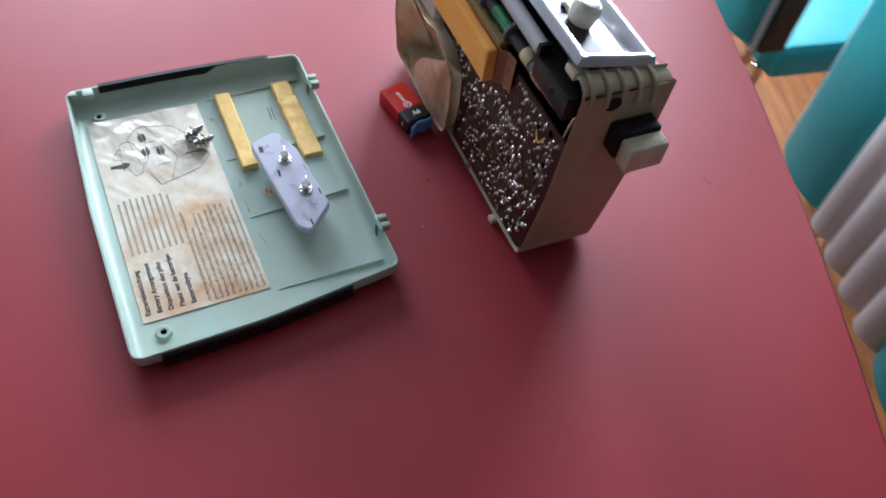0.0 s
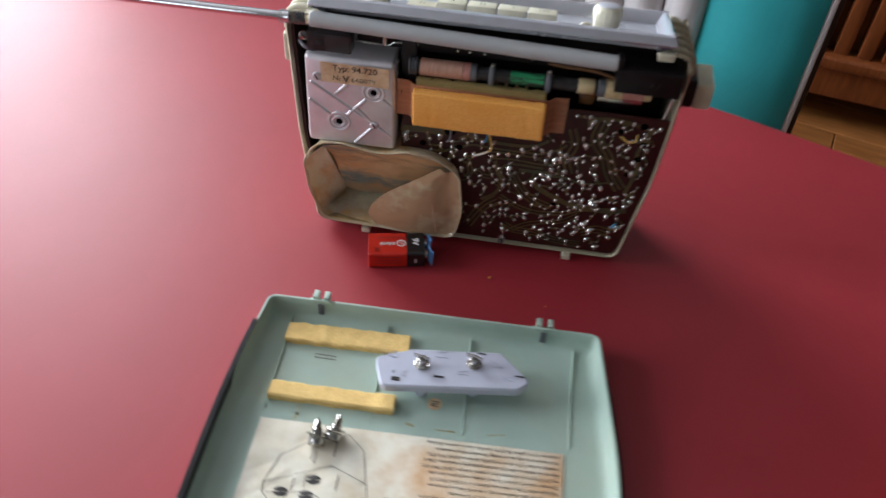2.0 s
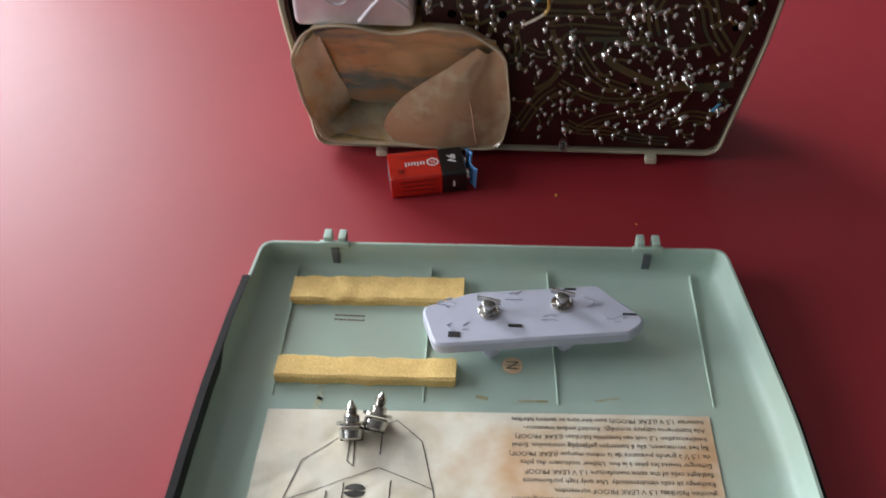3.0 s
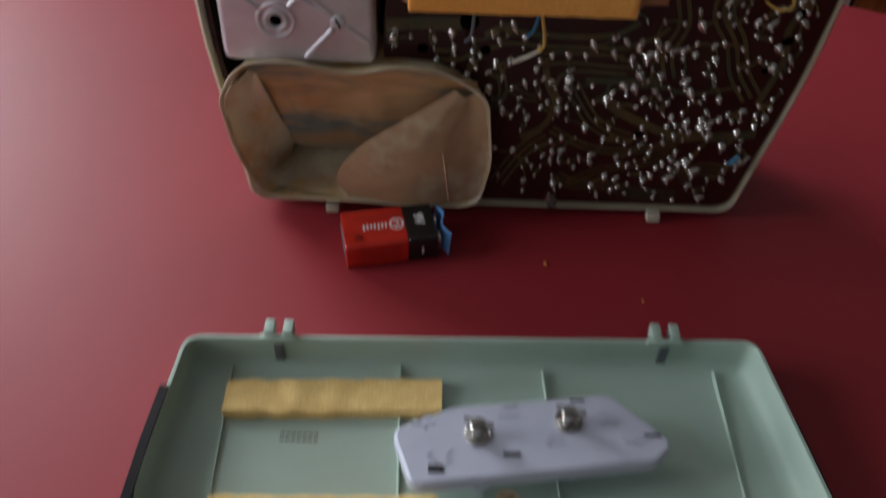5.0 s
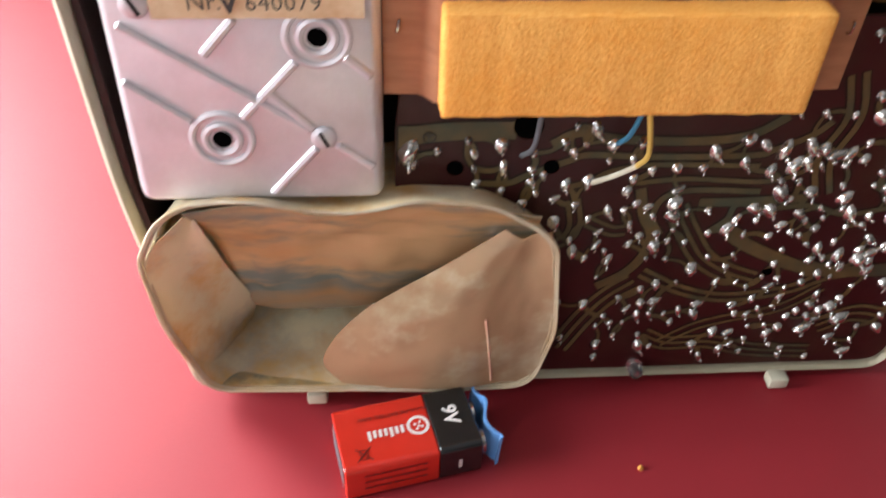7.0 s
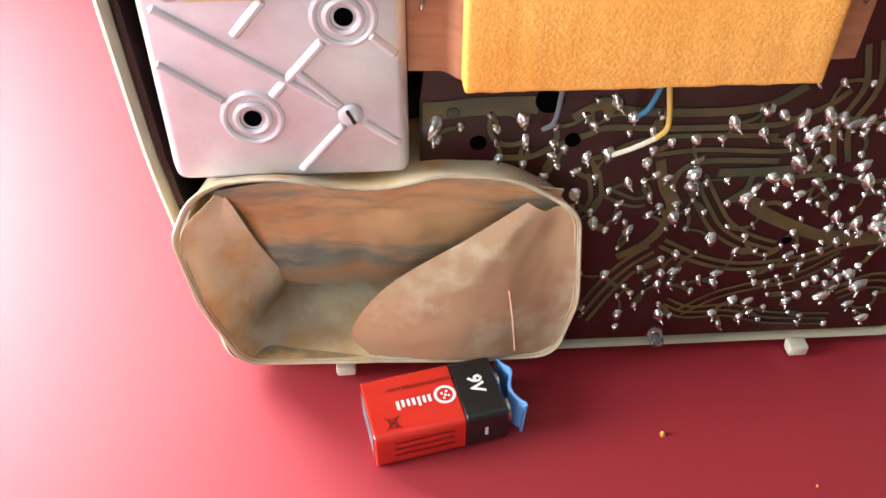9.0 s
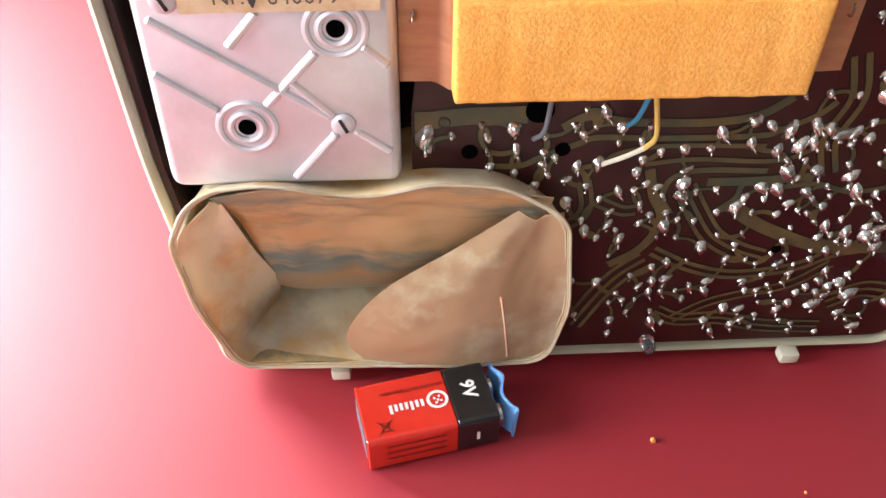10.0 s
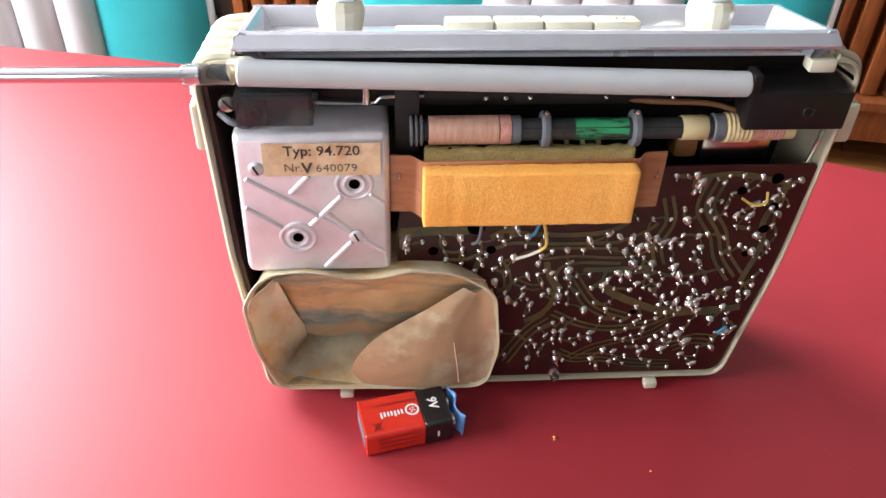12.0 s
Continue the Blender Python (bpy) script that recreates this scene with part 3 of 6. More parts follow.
# ---- the radio's back cover, lying open on the table ----
def build_cover():
    c = thing("radio_back_cover", (-0.015, -0.207, 0), "sage green plastic radio back cover lying open side up", "back cover")
    base = [(-0.1590, -0.3140), (-0.02, -0.3155), (0.1250, -0.3105), (0.1200, -0.21), (0.1047, -0.1000), (-0.1550, -0.1058), (-0.1622, -0.215)]
    radii = [0.010, 0.2, 0.010, 0.4, 0.009, 0.009, 0.4]
    rows = [(0.012, 0.0006), (0.004, 0.0022), (0.0012, 0.007), (0.0, 0.013), (0.0, 0.0192), (0.0004, 0.0198), (0.0018, 0.0198), (0.0022, 0.0192), (0.0026, 0.012),
            (0.0036, 0.0068), (0.0062, 0.0042), (0.0105, 0.0032)]
    part("shell", loft([xy(rounded(inset_poly(base, d), [max(0.003, r - d) for r in radii], 6), z) for d, z in rows]), M["sage"], c, "sage green tray with a low rim", smooth=50)
    # black strips stand for shaded slots and shadow along both side rims
    L = [(-0.1601, -0.286), (-0.1612, -0.24), (-0.1613, -0.205), (-0.1599, -0.16), (-0.1581, -0.134)]
    R = [(0.1238, -0.29), (0.1220, -0.25), (0.1194, -0.21), (0.1140, -0.17), (0.1100, -0.142)]
    for pts, (xa, xb, za, zb) in ((L, (-0.0010, 0.0028, 0.0125, 0.0206)), (R, (-0.0004, 0.0024, 0.0035, 0.0172))):
        loops = [[Vector((x + dx, y, z)) for dx, z in ((xa, za), (xb, za), (xb, zb), (xa, zb))] for x, y in pts]
        part("dark_strip", loft(loops), M["black"], c, "black strip for the shade along the side rim")
    # stepped notch blocks at the two near corners
    part("corner_catch", span(-0.1553, -0.147, -0.300, -0.291, 0.017, 0.0225, 0.001), M["sage"], c)
    part("corner_catch", span(-0.1553, -0.150, -0.3105, -0.305, 0.017, 0.0225, 0.001), M["sage"], c)
    # hinge clips on the far rim
    for x, y in ((-0.113, -0.1035), (0.062, -0.0995)):
        h = bmesh.new()
        for s in (-1, 1):
            span(x + s * 0.0042 - 0.0022, x + s * 0.0042 + 0.0022, y - 0.003, y + 0.0045, 0.0165, 0.0238, 0.0007, bm=h)
        span(x - 0.0085, x + 0.0085, y - 0.0045, y - 0.0018, 0.0175, 0.0212, 0.0006, bm=h)
        clip = part("hinge_clip", h, M["sage"], c, "two-pronged hinge clip")
        # grey block colours in the shadowed notch under the clip
        part("slot", span(x - 0.0022, x + 0.0022, y - 0.0056, y - 0.0045, 0.005, 0.0175, 0.0003), M["rubber"], clip)
    # moulded ribs on the floor
    for a, b in (((0.0867, -0.108), (0.0873, -0.1945)), ((0.0072, -0.110), (0.0115, -0.197)), ((-0.0583, -0.110), (-0.0555, -0.199)), ((-0.1346, -0.112), (-0.1318, -0.199))):
        part("rib", loft([[Vector((p[0] - w, p[1], 0.0030)), Vector((p[0] + w, p[1], 0.0030)), Vector((p[0] + w * 0.5, p[1], 0.0030 + h)), Vector((p[0] - w * 0.5, p[1], 0.0030 + h))]
                          for p, w, h in ((a, 0.0006, 0.0032), (b, 0.0006, 0.0008))]), M["sage"], c)
    # screw bosses
    for x, y in ((0.0982, -0.2848), (-0.1362, -0.2915)):
        b = part("screw_boss", turned([(0, 0.0062), (0.0022, 0.0058), (0.003, 0.005), (0.003, 0.0026), (0.0012, 0.0022)], (x, y, 0.003), n=28, cap=False), M["sage"], c)
        # black disc for the shade down the boss
        part("screw_hole", turned([(0, 0.0023), (0.0004, 0.0023)], (x, y, 0.0042), n=20), M["hole"], b)
    # foam strips glued to the floor
    for x0, x1, y0, y1, turn, h in ((-0.1345, -0.039, -0.1390, -0.1205, 2.0, 0.0080), (-0.132, -0.040, -0.1915, -0.177, 1.2, 0.009)):
        loops, n = [], 40
        rng = random.Random(int(x0 * 1000) + int(y0 * 977))
        for k in range(n + 1):
            x = x0 + (x1 - x0) * k / n
            yo = math.tan(radians(turn)) * (x - x0) + 0.0005 * noise.noise((x * 90, y0 * 50, 1))
            e = 0.0009 * noise.noise((x * 150, y0 * 80, 7)) + (0.0006 if k in (0, n) else 0)
            hh = h + 0.0007 * noise.noise((x * 110, 3, y0 * 30))
            loops.append([Vector((x, y0 + yo + e, 0.0031)), Vector((x, y1 + yo - e, 0.0031)), Vector((x, y1 + yo - e - 0.0002, hh - 0.0012)), Vector((x, y1 + yo - 0.0016, hh)),
                          Vector((x, y0 + yo + 0.0016, hh)), Vector((x, y0 + yo + e + 0.0002, hh - 0.0012))])
        part("foam_strip", loft(loops), M["foam_yellow"], c, "crumbly yellow foam strip")
    # brown water stains below the foam
    for pts, w in (([(-0.1080, -0.1935), (-0.1072, -0.2000), (-0.1085, -0.2060)], 0.0032), ([(-0.0290, -0.1945), (-0.0240, -0.1955)], 0.0022), ([(-0.0080, -0.1960), (0.0060, -0.1955)], 0.0014), ([(0.0300, -0.1940), (0.0420, -0.1915)], 0.0012)):
        part("stain", stroke(pts, w, 0.00335), M["stain"], c, "brown water stain", smooth=0)
    # moulded part mark and small paper dot
    dot = part("paper_dot", turned([(0, 0.0052), (0.0003, 0.0052)], (-0.0115, -0.1745, 0.0034), n=28), M["type"], c, "small round paper sticker")
    part("dot_mark", joined(stroke([(-0.0145, -0.1725), (-0.0085, -0.1725), (-0.0145, -0.1765), (-0.0085, -0.1765)], 0.0007, 0.00385), stroke([(-0.015, -0.1745), (-0.008, -0.1745)], 0.0004, 0.00385)), M["ink_grey"], dot)
    part("moulded_mark", joined(*[stroke([(-0.108 + 0.0024 * k, -0.1455 - 0.003 * r), (-0.1066 + 0.0024 * k, -0.1455 - 0.003 * r)], 0.0011, 0.0034) for k in range(7) for r in range(2)]), M["ink_grey"], c, "small unreadable moulded letters")
    return c


cover = build_cover()

# ---- instruction label in the cover ----
LAB = [Vector((-0.1317, -0.2078)), Vector((0.0839, -0.2000)), Vector((0.0860, -0.2973)), Vector((-0.1300, -0.3035))]


def lab(s, t):
    """Label place: s from its left end to its right end, t from the far to the near side."""
    return (LAB[0] * (1 - s) + LAB[1] * s) * (1 - t) + (LAB[3] * (1 - s) + LAB[2] * s) * t


def crease(s, t):
    k = max(0.0, 1 - s / 0.5) ** 0.7 + 0.12
    edge = min(1, 12 * min(t + 0.02, 1.02 - t))
    a = abs(noise.noise((s * 9, t * 4.5, 0.5))) + 0.5 * abs(noise.noise((s * 17 + t * 8, t * 7, 3.0)))
    return 0.0038 + 0.0034 * k * a * edge * (0.35 + 0.65 * t)


def build_label():
    nx, ny = 110, 50
    bm = bmesh.new()
    g = [[bm.verts.new((*lab(i / nx, j / ny), crease(i / nx, j / ny))) for j in range(ny + 1)] for i in range(nx + 1)]
    for i in range(nx):
        for j in range(ny):
            bm.faces.new((g[i][j], g[i][j + 1], g[i + 1][j + 1], g[i + 1][j]))
    sheet = part("instruction_label", bm, M["paper"], cover, "stained cream paper label under creased film, with upside-down print", smooth=60)

    def lay(bm, lift=0.00025):
        """Lay flat print (s along, t across, in label lengths) onto the creased sheet."""
        for v in bm.verts:
            s, t = v.co.x, v.co.y
            p = lab(s, t)
            v.co = (p.x, p.y, crease(s, t) + lift)
        return bm

    W, H = 0.216, 0.097

    def words(text, s_right, t, size, bold=0.0, spacing=1.0):
        # the print reads from the far side, so it starts at the right end and its foot points away
        m = Matrix(((-1 / W, 0, 0, s_right), (0, 1 / H, 0, t), (0, 0, 1, 0), (0, 0, 0, 1)))
        return lay(lettering(text, size, m, "LEFT", spacing, bold))

    heads = ["Batteriebestückung", "Battery Arrangement", "Disposition des piles", "Plaats van de batterijen", "Batteriutbyte"]
    part("heading", joined(*[words(x, 0.975, 0.945 - 0.088 * k, 0.0056, 0.00012) for k, x in enumerate(heads)]), M["ink"], sheet, "bold black heading lines")
    body = ["Alle Batterien gleichzeitig auswechseln. Nur Hochleistungszellen", "gleichen Fabrikats 1,5 V LEAK PROOF verwenden.",
            "Exchange all cells simultaneously. Use only high performance", "flashlight cells of the same manufacture 1,5 V LEAK PROOF.",
            "Echanger toutes les piles à la fois. Utiliser seulement des piles", "de 1,5 V à grande puissance de la même marque (LEAK PROOF).",
            "Bij het vernieuwen, alle 6 batterijen gelijktijdig uitwisselen. Enkel", "kwaliteitscellen 1,5 volt van hetzelfde fabrikaat (LEAK PROOF).",
            "Alla batterierna utbytes samtidigt. Använd endast transistor-", "batterier 1,5 V (LEAK PROOF) som bör vara av samma fabrikat."]
    part("small_print", joined(*[words(x, 0.985, 0.475 - 0.0485 * k, 0.00365, 0.0, 0.98) for k, x in enumerate(body)]), M["ink_grey"], sheet, "small print in five languages")
    rng = random.Random(9)
    bars = bmesh.new()
    for k in range(9):
        t, s = 0.93 - 0.05 * k, 0.70
        while s > 0.455:
            w = rng.uniform(0.012, 0.04)
            stroke([(s, t), (max(s - w, 0.44), t)], 0.018, 0, bm=bars)
            s -= w + 0.008
    part("unreadable_print", lay(bars), M["ink_faint"], sheet, "rows of small unreadable print")

    # drawing of the battery holder
    d = bmesh.new()

    def ln(pts, w=0.0028, closed=False):
        fine = []
        pts = pts + [pts[0]] if closed else pts
        for a, b in zip(pts, pts[1:]):
            for k in range(6):
                fine.append((a[0] + (b[0] - a[0]) * k / 6, a[1] + (b[1] - a[1]) * k / 6))
        stroke(fine + [pts[-1]], w, 0, bm=d)

    ln([(0.075, 0.52), (0.10, 0.30), (0.18, 0.16), (0.26, 0.10), (0.30, 0.06), (0.36, 0.18), (0.39, 0.44)])
    ln([(0.075, 0.52), (0.27, 0.33), (0.39, 0.44), (0.40, 0.54), (0.29, 0.62), (0.22, 0.55), (0.08, 0.60)], closed=False)
    ln([(0.075, 0.52), (0.08, 0.60), (0.13, 0.70), (0.30, 0.64), (0.40, 0.54)])
    ln([(0.14, 0.72), (0.16, 0.66), (0.24, 0.60), (0.32, 0.66), (0.33, 0.72), (0.24, 0.80), (0.15, 0.78)], closed=True)
    ln([(0.27, 0.08), (0.27, 0.26)])
    ln([(0.165, 0.46), (0.165, 0.56)]), ln([(0.20, 0.42), (0.20, 0.52)]), ln([(0.30, 0.40), (0.30, 0.52)])
    for cx, cy, r in ((0.205, 0.79, 0.03), (0.21, 0.83, 0.02)):
        ln([(cx + r * math.cos(a), cy + 1.6 * r * math.sin(a)) for a in [k * 0.6 for k in range(9)]])
    ln([(0.20, 0.17), (0.20, 0.30), (0.215, 0.33), (0.21, 0.17)])
    part("drawing", lay(d), M["ink_grey"], sheet, "line drawing of the battery holder")
    for cx, cy in ((0.135, 0.575), (0.225, 0.455), (0.215, 0.58)):
        for a0, a1 in ((0.15, 2.9), (3.3, 6.1)):
            pts = [(cx + 0.024 * math.cos(a0 + (a1 - a0) * k / 8), cy + 0.036 * math.sin(a0 + (a1 - a0) * k / 8)) for k in range(9)]
            mid_ = (cx, cy)
            blobs = bmesh.new()
            c0 = blobs.verts.new((*mid_, 0))
            vs = [blobs.verts.new((*p, 0)) for p in pts]
            for a, b in zip(vs, vs[1:]):
                blobs.faces.new((c0, a, b))
            part("drawn_cell", lay(blobs), M["ink"], sheet, "black battery end in the drawing")
    part("arrow", lay(joined(stroke([(0.262, 0.76), (0.262, 0.90)], 0.014, 0), stroke([(0.246, 0.80), (0.262, 0.74), (0.278, 0.80)], 0.006, 0))), M["ink"], sheet)


build_label()


# ---- lavender battery holder plate with two wing screws ----
def build_holder():
    h = thing("battery_holder_plate", (-0.005, -0.156, 0.003), "lavender plastic plate with two wing screws, propped in the cover", "plastic plate")
    o = rounded([(-0.0600, -0.154), (-0.0510, -0.179), (0.0465, -0.1665), (0.0560, -0.1580), (0.0315, -0.1345), (-0.0345, -0.1425)], [0.006, 0.007, 0.006, 0.006, 0.005, 0.006], 5)
    zz = lambda p, d: 0.0235 + d + 0.02 * (p.x + 0.005) * 0.6  # noqa: E731
    rows = [(0.0012, -0.0080), (0.0, -0.0068), (0.0, -0.0012), (0.0012, 0.0)]
    part("plate", loft([[Vector((p.x, p.y, zz(p, z))) for p in inset(o, d)] for d, z in rows]), M["lilac"], h)
    for x, y in ((-0.0247, -0.1557), (0.0128, -0.149)):
        top = zz(Vector((x, y, 0)), 0)
        s = part("wing_screw", turned([(0, 0.0042), (0.0012, 0.0044), (0.0016, 0.0028), (0.0055, 0.0026), (0.006, 0.0036), (0.0072, 0.0036), (0.0078, 0.0028)], (x, y, top), n=20), M["steel"], h, "steel wing screw")
        part("wing", box((0.0125, 0.0011, 0.0034), (x, y, top + 0.0088), 0.0005, rot=Matrix.Rotation(radians(-14), 3, "Z")), M["steel"], s)
        part("washer", ring((x, y, top + 0.0005), (0, 0, 1), 0.005, 0.0007, 24, 8), M["steel"], s)
        part("foot", turned([(0, 0.0022), (0.003, 0.0026), (0.004, 0.0046), (top - 0.0085, 0.005)], (x + 0.002, y - 0.0125, 0.0034), n=20), M["lilac"], h, "short peg below the plate")
    emb = bmesh.new()
    rng = random.Random(3)
    for cx, cy in ((-0.047, -0.150), (-0.012, -0.144), (0.004, -0.159), (0.030, -0.146), (-0.040, -0.167), (0.040, -0.1565)):
        for k in range(5):
            x, y = cx + rng.uniform(-0.005, 0.005), cy + rng.uniform(-0.003, 0.003)
            box((rng.uniform(0.002, 0.005), 0.0007, 0.0006), (x, y, zz(Vector((x, y, 0)), 0.0001)), rot=Matrix.Rotation(rng.uniform(-0.8, 0.8), 3, "Z"), bm=emb)
    part("moulded_mark", emb, M["lilac"], h, "raised moulded marks")["kind"] = "stuff"
    for x, y, sx_, sy_ in ((-0.0415, -0.1715, 0.006, 0.0032), (-0.011, -0.1645, 0.007, 0.0016), (0.047, -0.1545, 0.007, 0.001), (0.0175, -0.1385, 0.006, 0.001)):
        part("slot", box((sx_, sy_, 0.0006), (x, y, zz(Vector((x, y, 0)), 0.0002))), M["dark"], h)


build_holder()


# ---- two loose screws ----
def build_screw():
    s = thing("screw", (0, 0, 0), "bright steel screw with a slotted head and washer", "screw", "loose screws on the label")
    part("head", turned([(0, 0.0032), (0.0007, 0.0040), (0.0034, 0.0042), (0.0042, 0.0034)], (0, -0.0042, 0), (0, 1, 0), 24), M["steel"], s, local=True)
    part("slot", box((0.0074, 0.0008, 0.0011), (0, -0.0042, 0), 0.0002), M["dark"], s, local=True)
    part("washer", turned([(0, 0.0046), (0.0002, 0.0050), (0.0010, 0.0050), (0.0012, 0.0046)], (0, 0.0004, 0), (0, 1, 0), 24), M["steel"], s, local=True)
    prof = [(0.0, 0.0027), (0.002, 0.0027)]
    for k in range(7):
        prof += [(0.0025 + 0.001 * k, 0.0021), (0.003 + 0.001 * k, 0.0016)]
    part("shank", turned(prof[:-8] + [(0.0070, 0.0004)], (0, 0.0014, 0), (0, 1, 0), 16), M["steel"], s, local=True)
    return s


screw = build_screw()
screw.matrix_world = pose(-0.0875, -0.2200, 0.0108, 38, 0, 4) @ Matrix.Scale(1.45, 4)
copy_thing(screw, pose(-0.0760, -0.2145, 0.0108, 38, 30, 10))


# ---- the radio, standing with its back open ----
radio = thing("radio", (0, 0, 0), "portable radio with its back off, circuit board and coils exposed", "radio")
CASE = [(-0.1440, 0.0045), (0.1190, 0.0045), (0.1320, 0.0930), (0.1375, 0.2085), (-0.1572, 0.2085), (-0.1540, 0.1000)]
case_loop = rounded(CASE, [0.012, 0.012, 0.5, 0.014, 0.014, 0.4], 8)


def build_case():
    # the wall runs round the sides and the bottom and stays open on top between the shoulders
    loops = []
    path = [Vector((-0.139, 0.2085))] + case_loop[36:54] + case_loop[0:36] + [Vector((0.1235, 0.2085))]
    m = len(path)
    for i, p in enumerate(path):
        t = (path[min(i + 1, m - 1)] - path[max(i - 1, 0)]).normalized()
        nrm = Vector((-t.y, t.x))
        q = p + nrm * 0.0026
        r = p + nrm * 0.0014
        dy = 0.066 + (0.006 if p.y > 0.1 else 0.0)
        dz = -0.010 if p.y > 0.2 else 0
        loops.append([Vector((p.x, 0.0006, p.y)), Vector((p.x, dy, p.y + dz)), Vector((q.x, dy, q.y + dz)), Vector((q.x, 0.0010, q.y)), Vector((r.x, -0.0006, r.y))])
    part("case", loft(loops), M["cream"], radio, "beige plastic case wall", smooth=50)
    front = rounded([(-0.1405, 0.0075), (0.1170, 0.0075), (0.1300, 0.093), (0.1350, 0.198), (-0.1545, 0.198), (-0.1515, 0.100)], 0.012, 6)
    part("front_panel", slab(front, 0.064, 0.070, 0.002, xz), M["cream"], radio)
    # added sheet whose near-black colour stands for the shade inside the case
    part("inner_wall", slab(rounded([(-0.1385, 0.0085), (0.1150, 0.0085), (0.1280, 0.093), (0.1335, 0.1985), (-0.1530, 0.1985), (-0.1500, 0.100)], 0.01, 6), 0.040, 0.042, 0.0004, xz), M["dark"], radio, "near-black sheet for the shade inside the case")
    # dark lining strip beside the left wall
    part("lining", loft([[Vector((x + o, y, z)) for o, y in ((0, 0.0035), (0.0022, 0.0035), (0.0022, 0.0395), (0, 0.0395))] for x, z in ((-0.1418, 0.014), (-0.1508, 0.100), (-0.1536, 0.196))]), M["brown_dark"], radio, "dark inner strip beside the case wall")
    # ribbed shoulders
    for s, x in ((-1, -0.1470), (1, 0.1285)):
        for k in range(5):
            y = 0.006 + 0.0125 * k
            z = (0.2045 if s < 0 else 0.2045) - 0.13 * y
            part("shoulder_rib", wire([(x + s * 0.0098, y, z - 0.013), (x + s * 0.0078, y, z - 0.001), (x + s * 0.0015, y, z + 0.0040), (x - s * 0.0075, y, z + 0.0045)], 0.0028 if s < 0 else 0.0018, 10), M["cream"] if s > 0 else M["ivory"], radio)
        part("shoulder_lug", box((0.012, 0.008, 0.006), (x - s * 0.012, 0.002, 0.2055), 0.0012), M["ivory"], radio)
    for x in (-0.1000, 0.0757):
        part("bottom_clip", box((0.0075, 0.006, 0.005), (x, -0.0030, 0.0040), 0.0012), M["ivory"], radio)
    # side knobs with fluted rims
    for x0, d, y, z in ((0.1340, 1, 0.047, 0.158), (-0.1560, -1, 0.016, 0.174)):
        length = 0.016 if d > 0 else 0.005
        k = part("side_knob", box((length, 0.034 if d > 0 else 0.024, 0.024), (x0 + d * length / 2, y, z), 0.003, 3), M["black"] if d > 0 else M["ivory"], radio, "glossy dark side knob" if d > 0 else "side knob")
        if d > 0:
            part("grip", box((0.0135, 0.031, 0.021), (x0 + 0.0225, y, z - 0.002), 0.002), M["ivory"], k, "ribbed ivory grip")
            for j in range(12):
                part("grip_ridge", box((0.0120, 0.0012, 0.022), (x0 + 0.0228, y - 0.0138 + 0.0025 * j, z - 0.002), 0.0004), M["ivory"], k)
    part("socket", ring((0.1383, 0.024, 0.190), (1, 0, -0.06), 0.0048, 0.0012), M["black"], radio, "round side socket")
    part("socket_hole", turned([(0, 0.0044), (0.0006, 0.0044)], (0.1378, 0.024, 0.190), (1, 0, -0.06)), M["dark"], radio)


build_case()


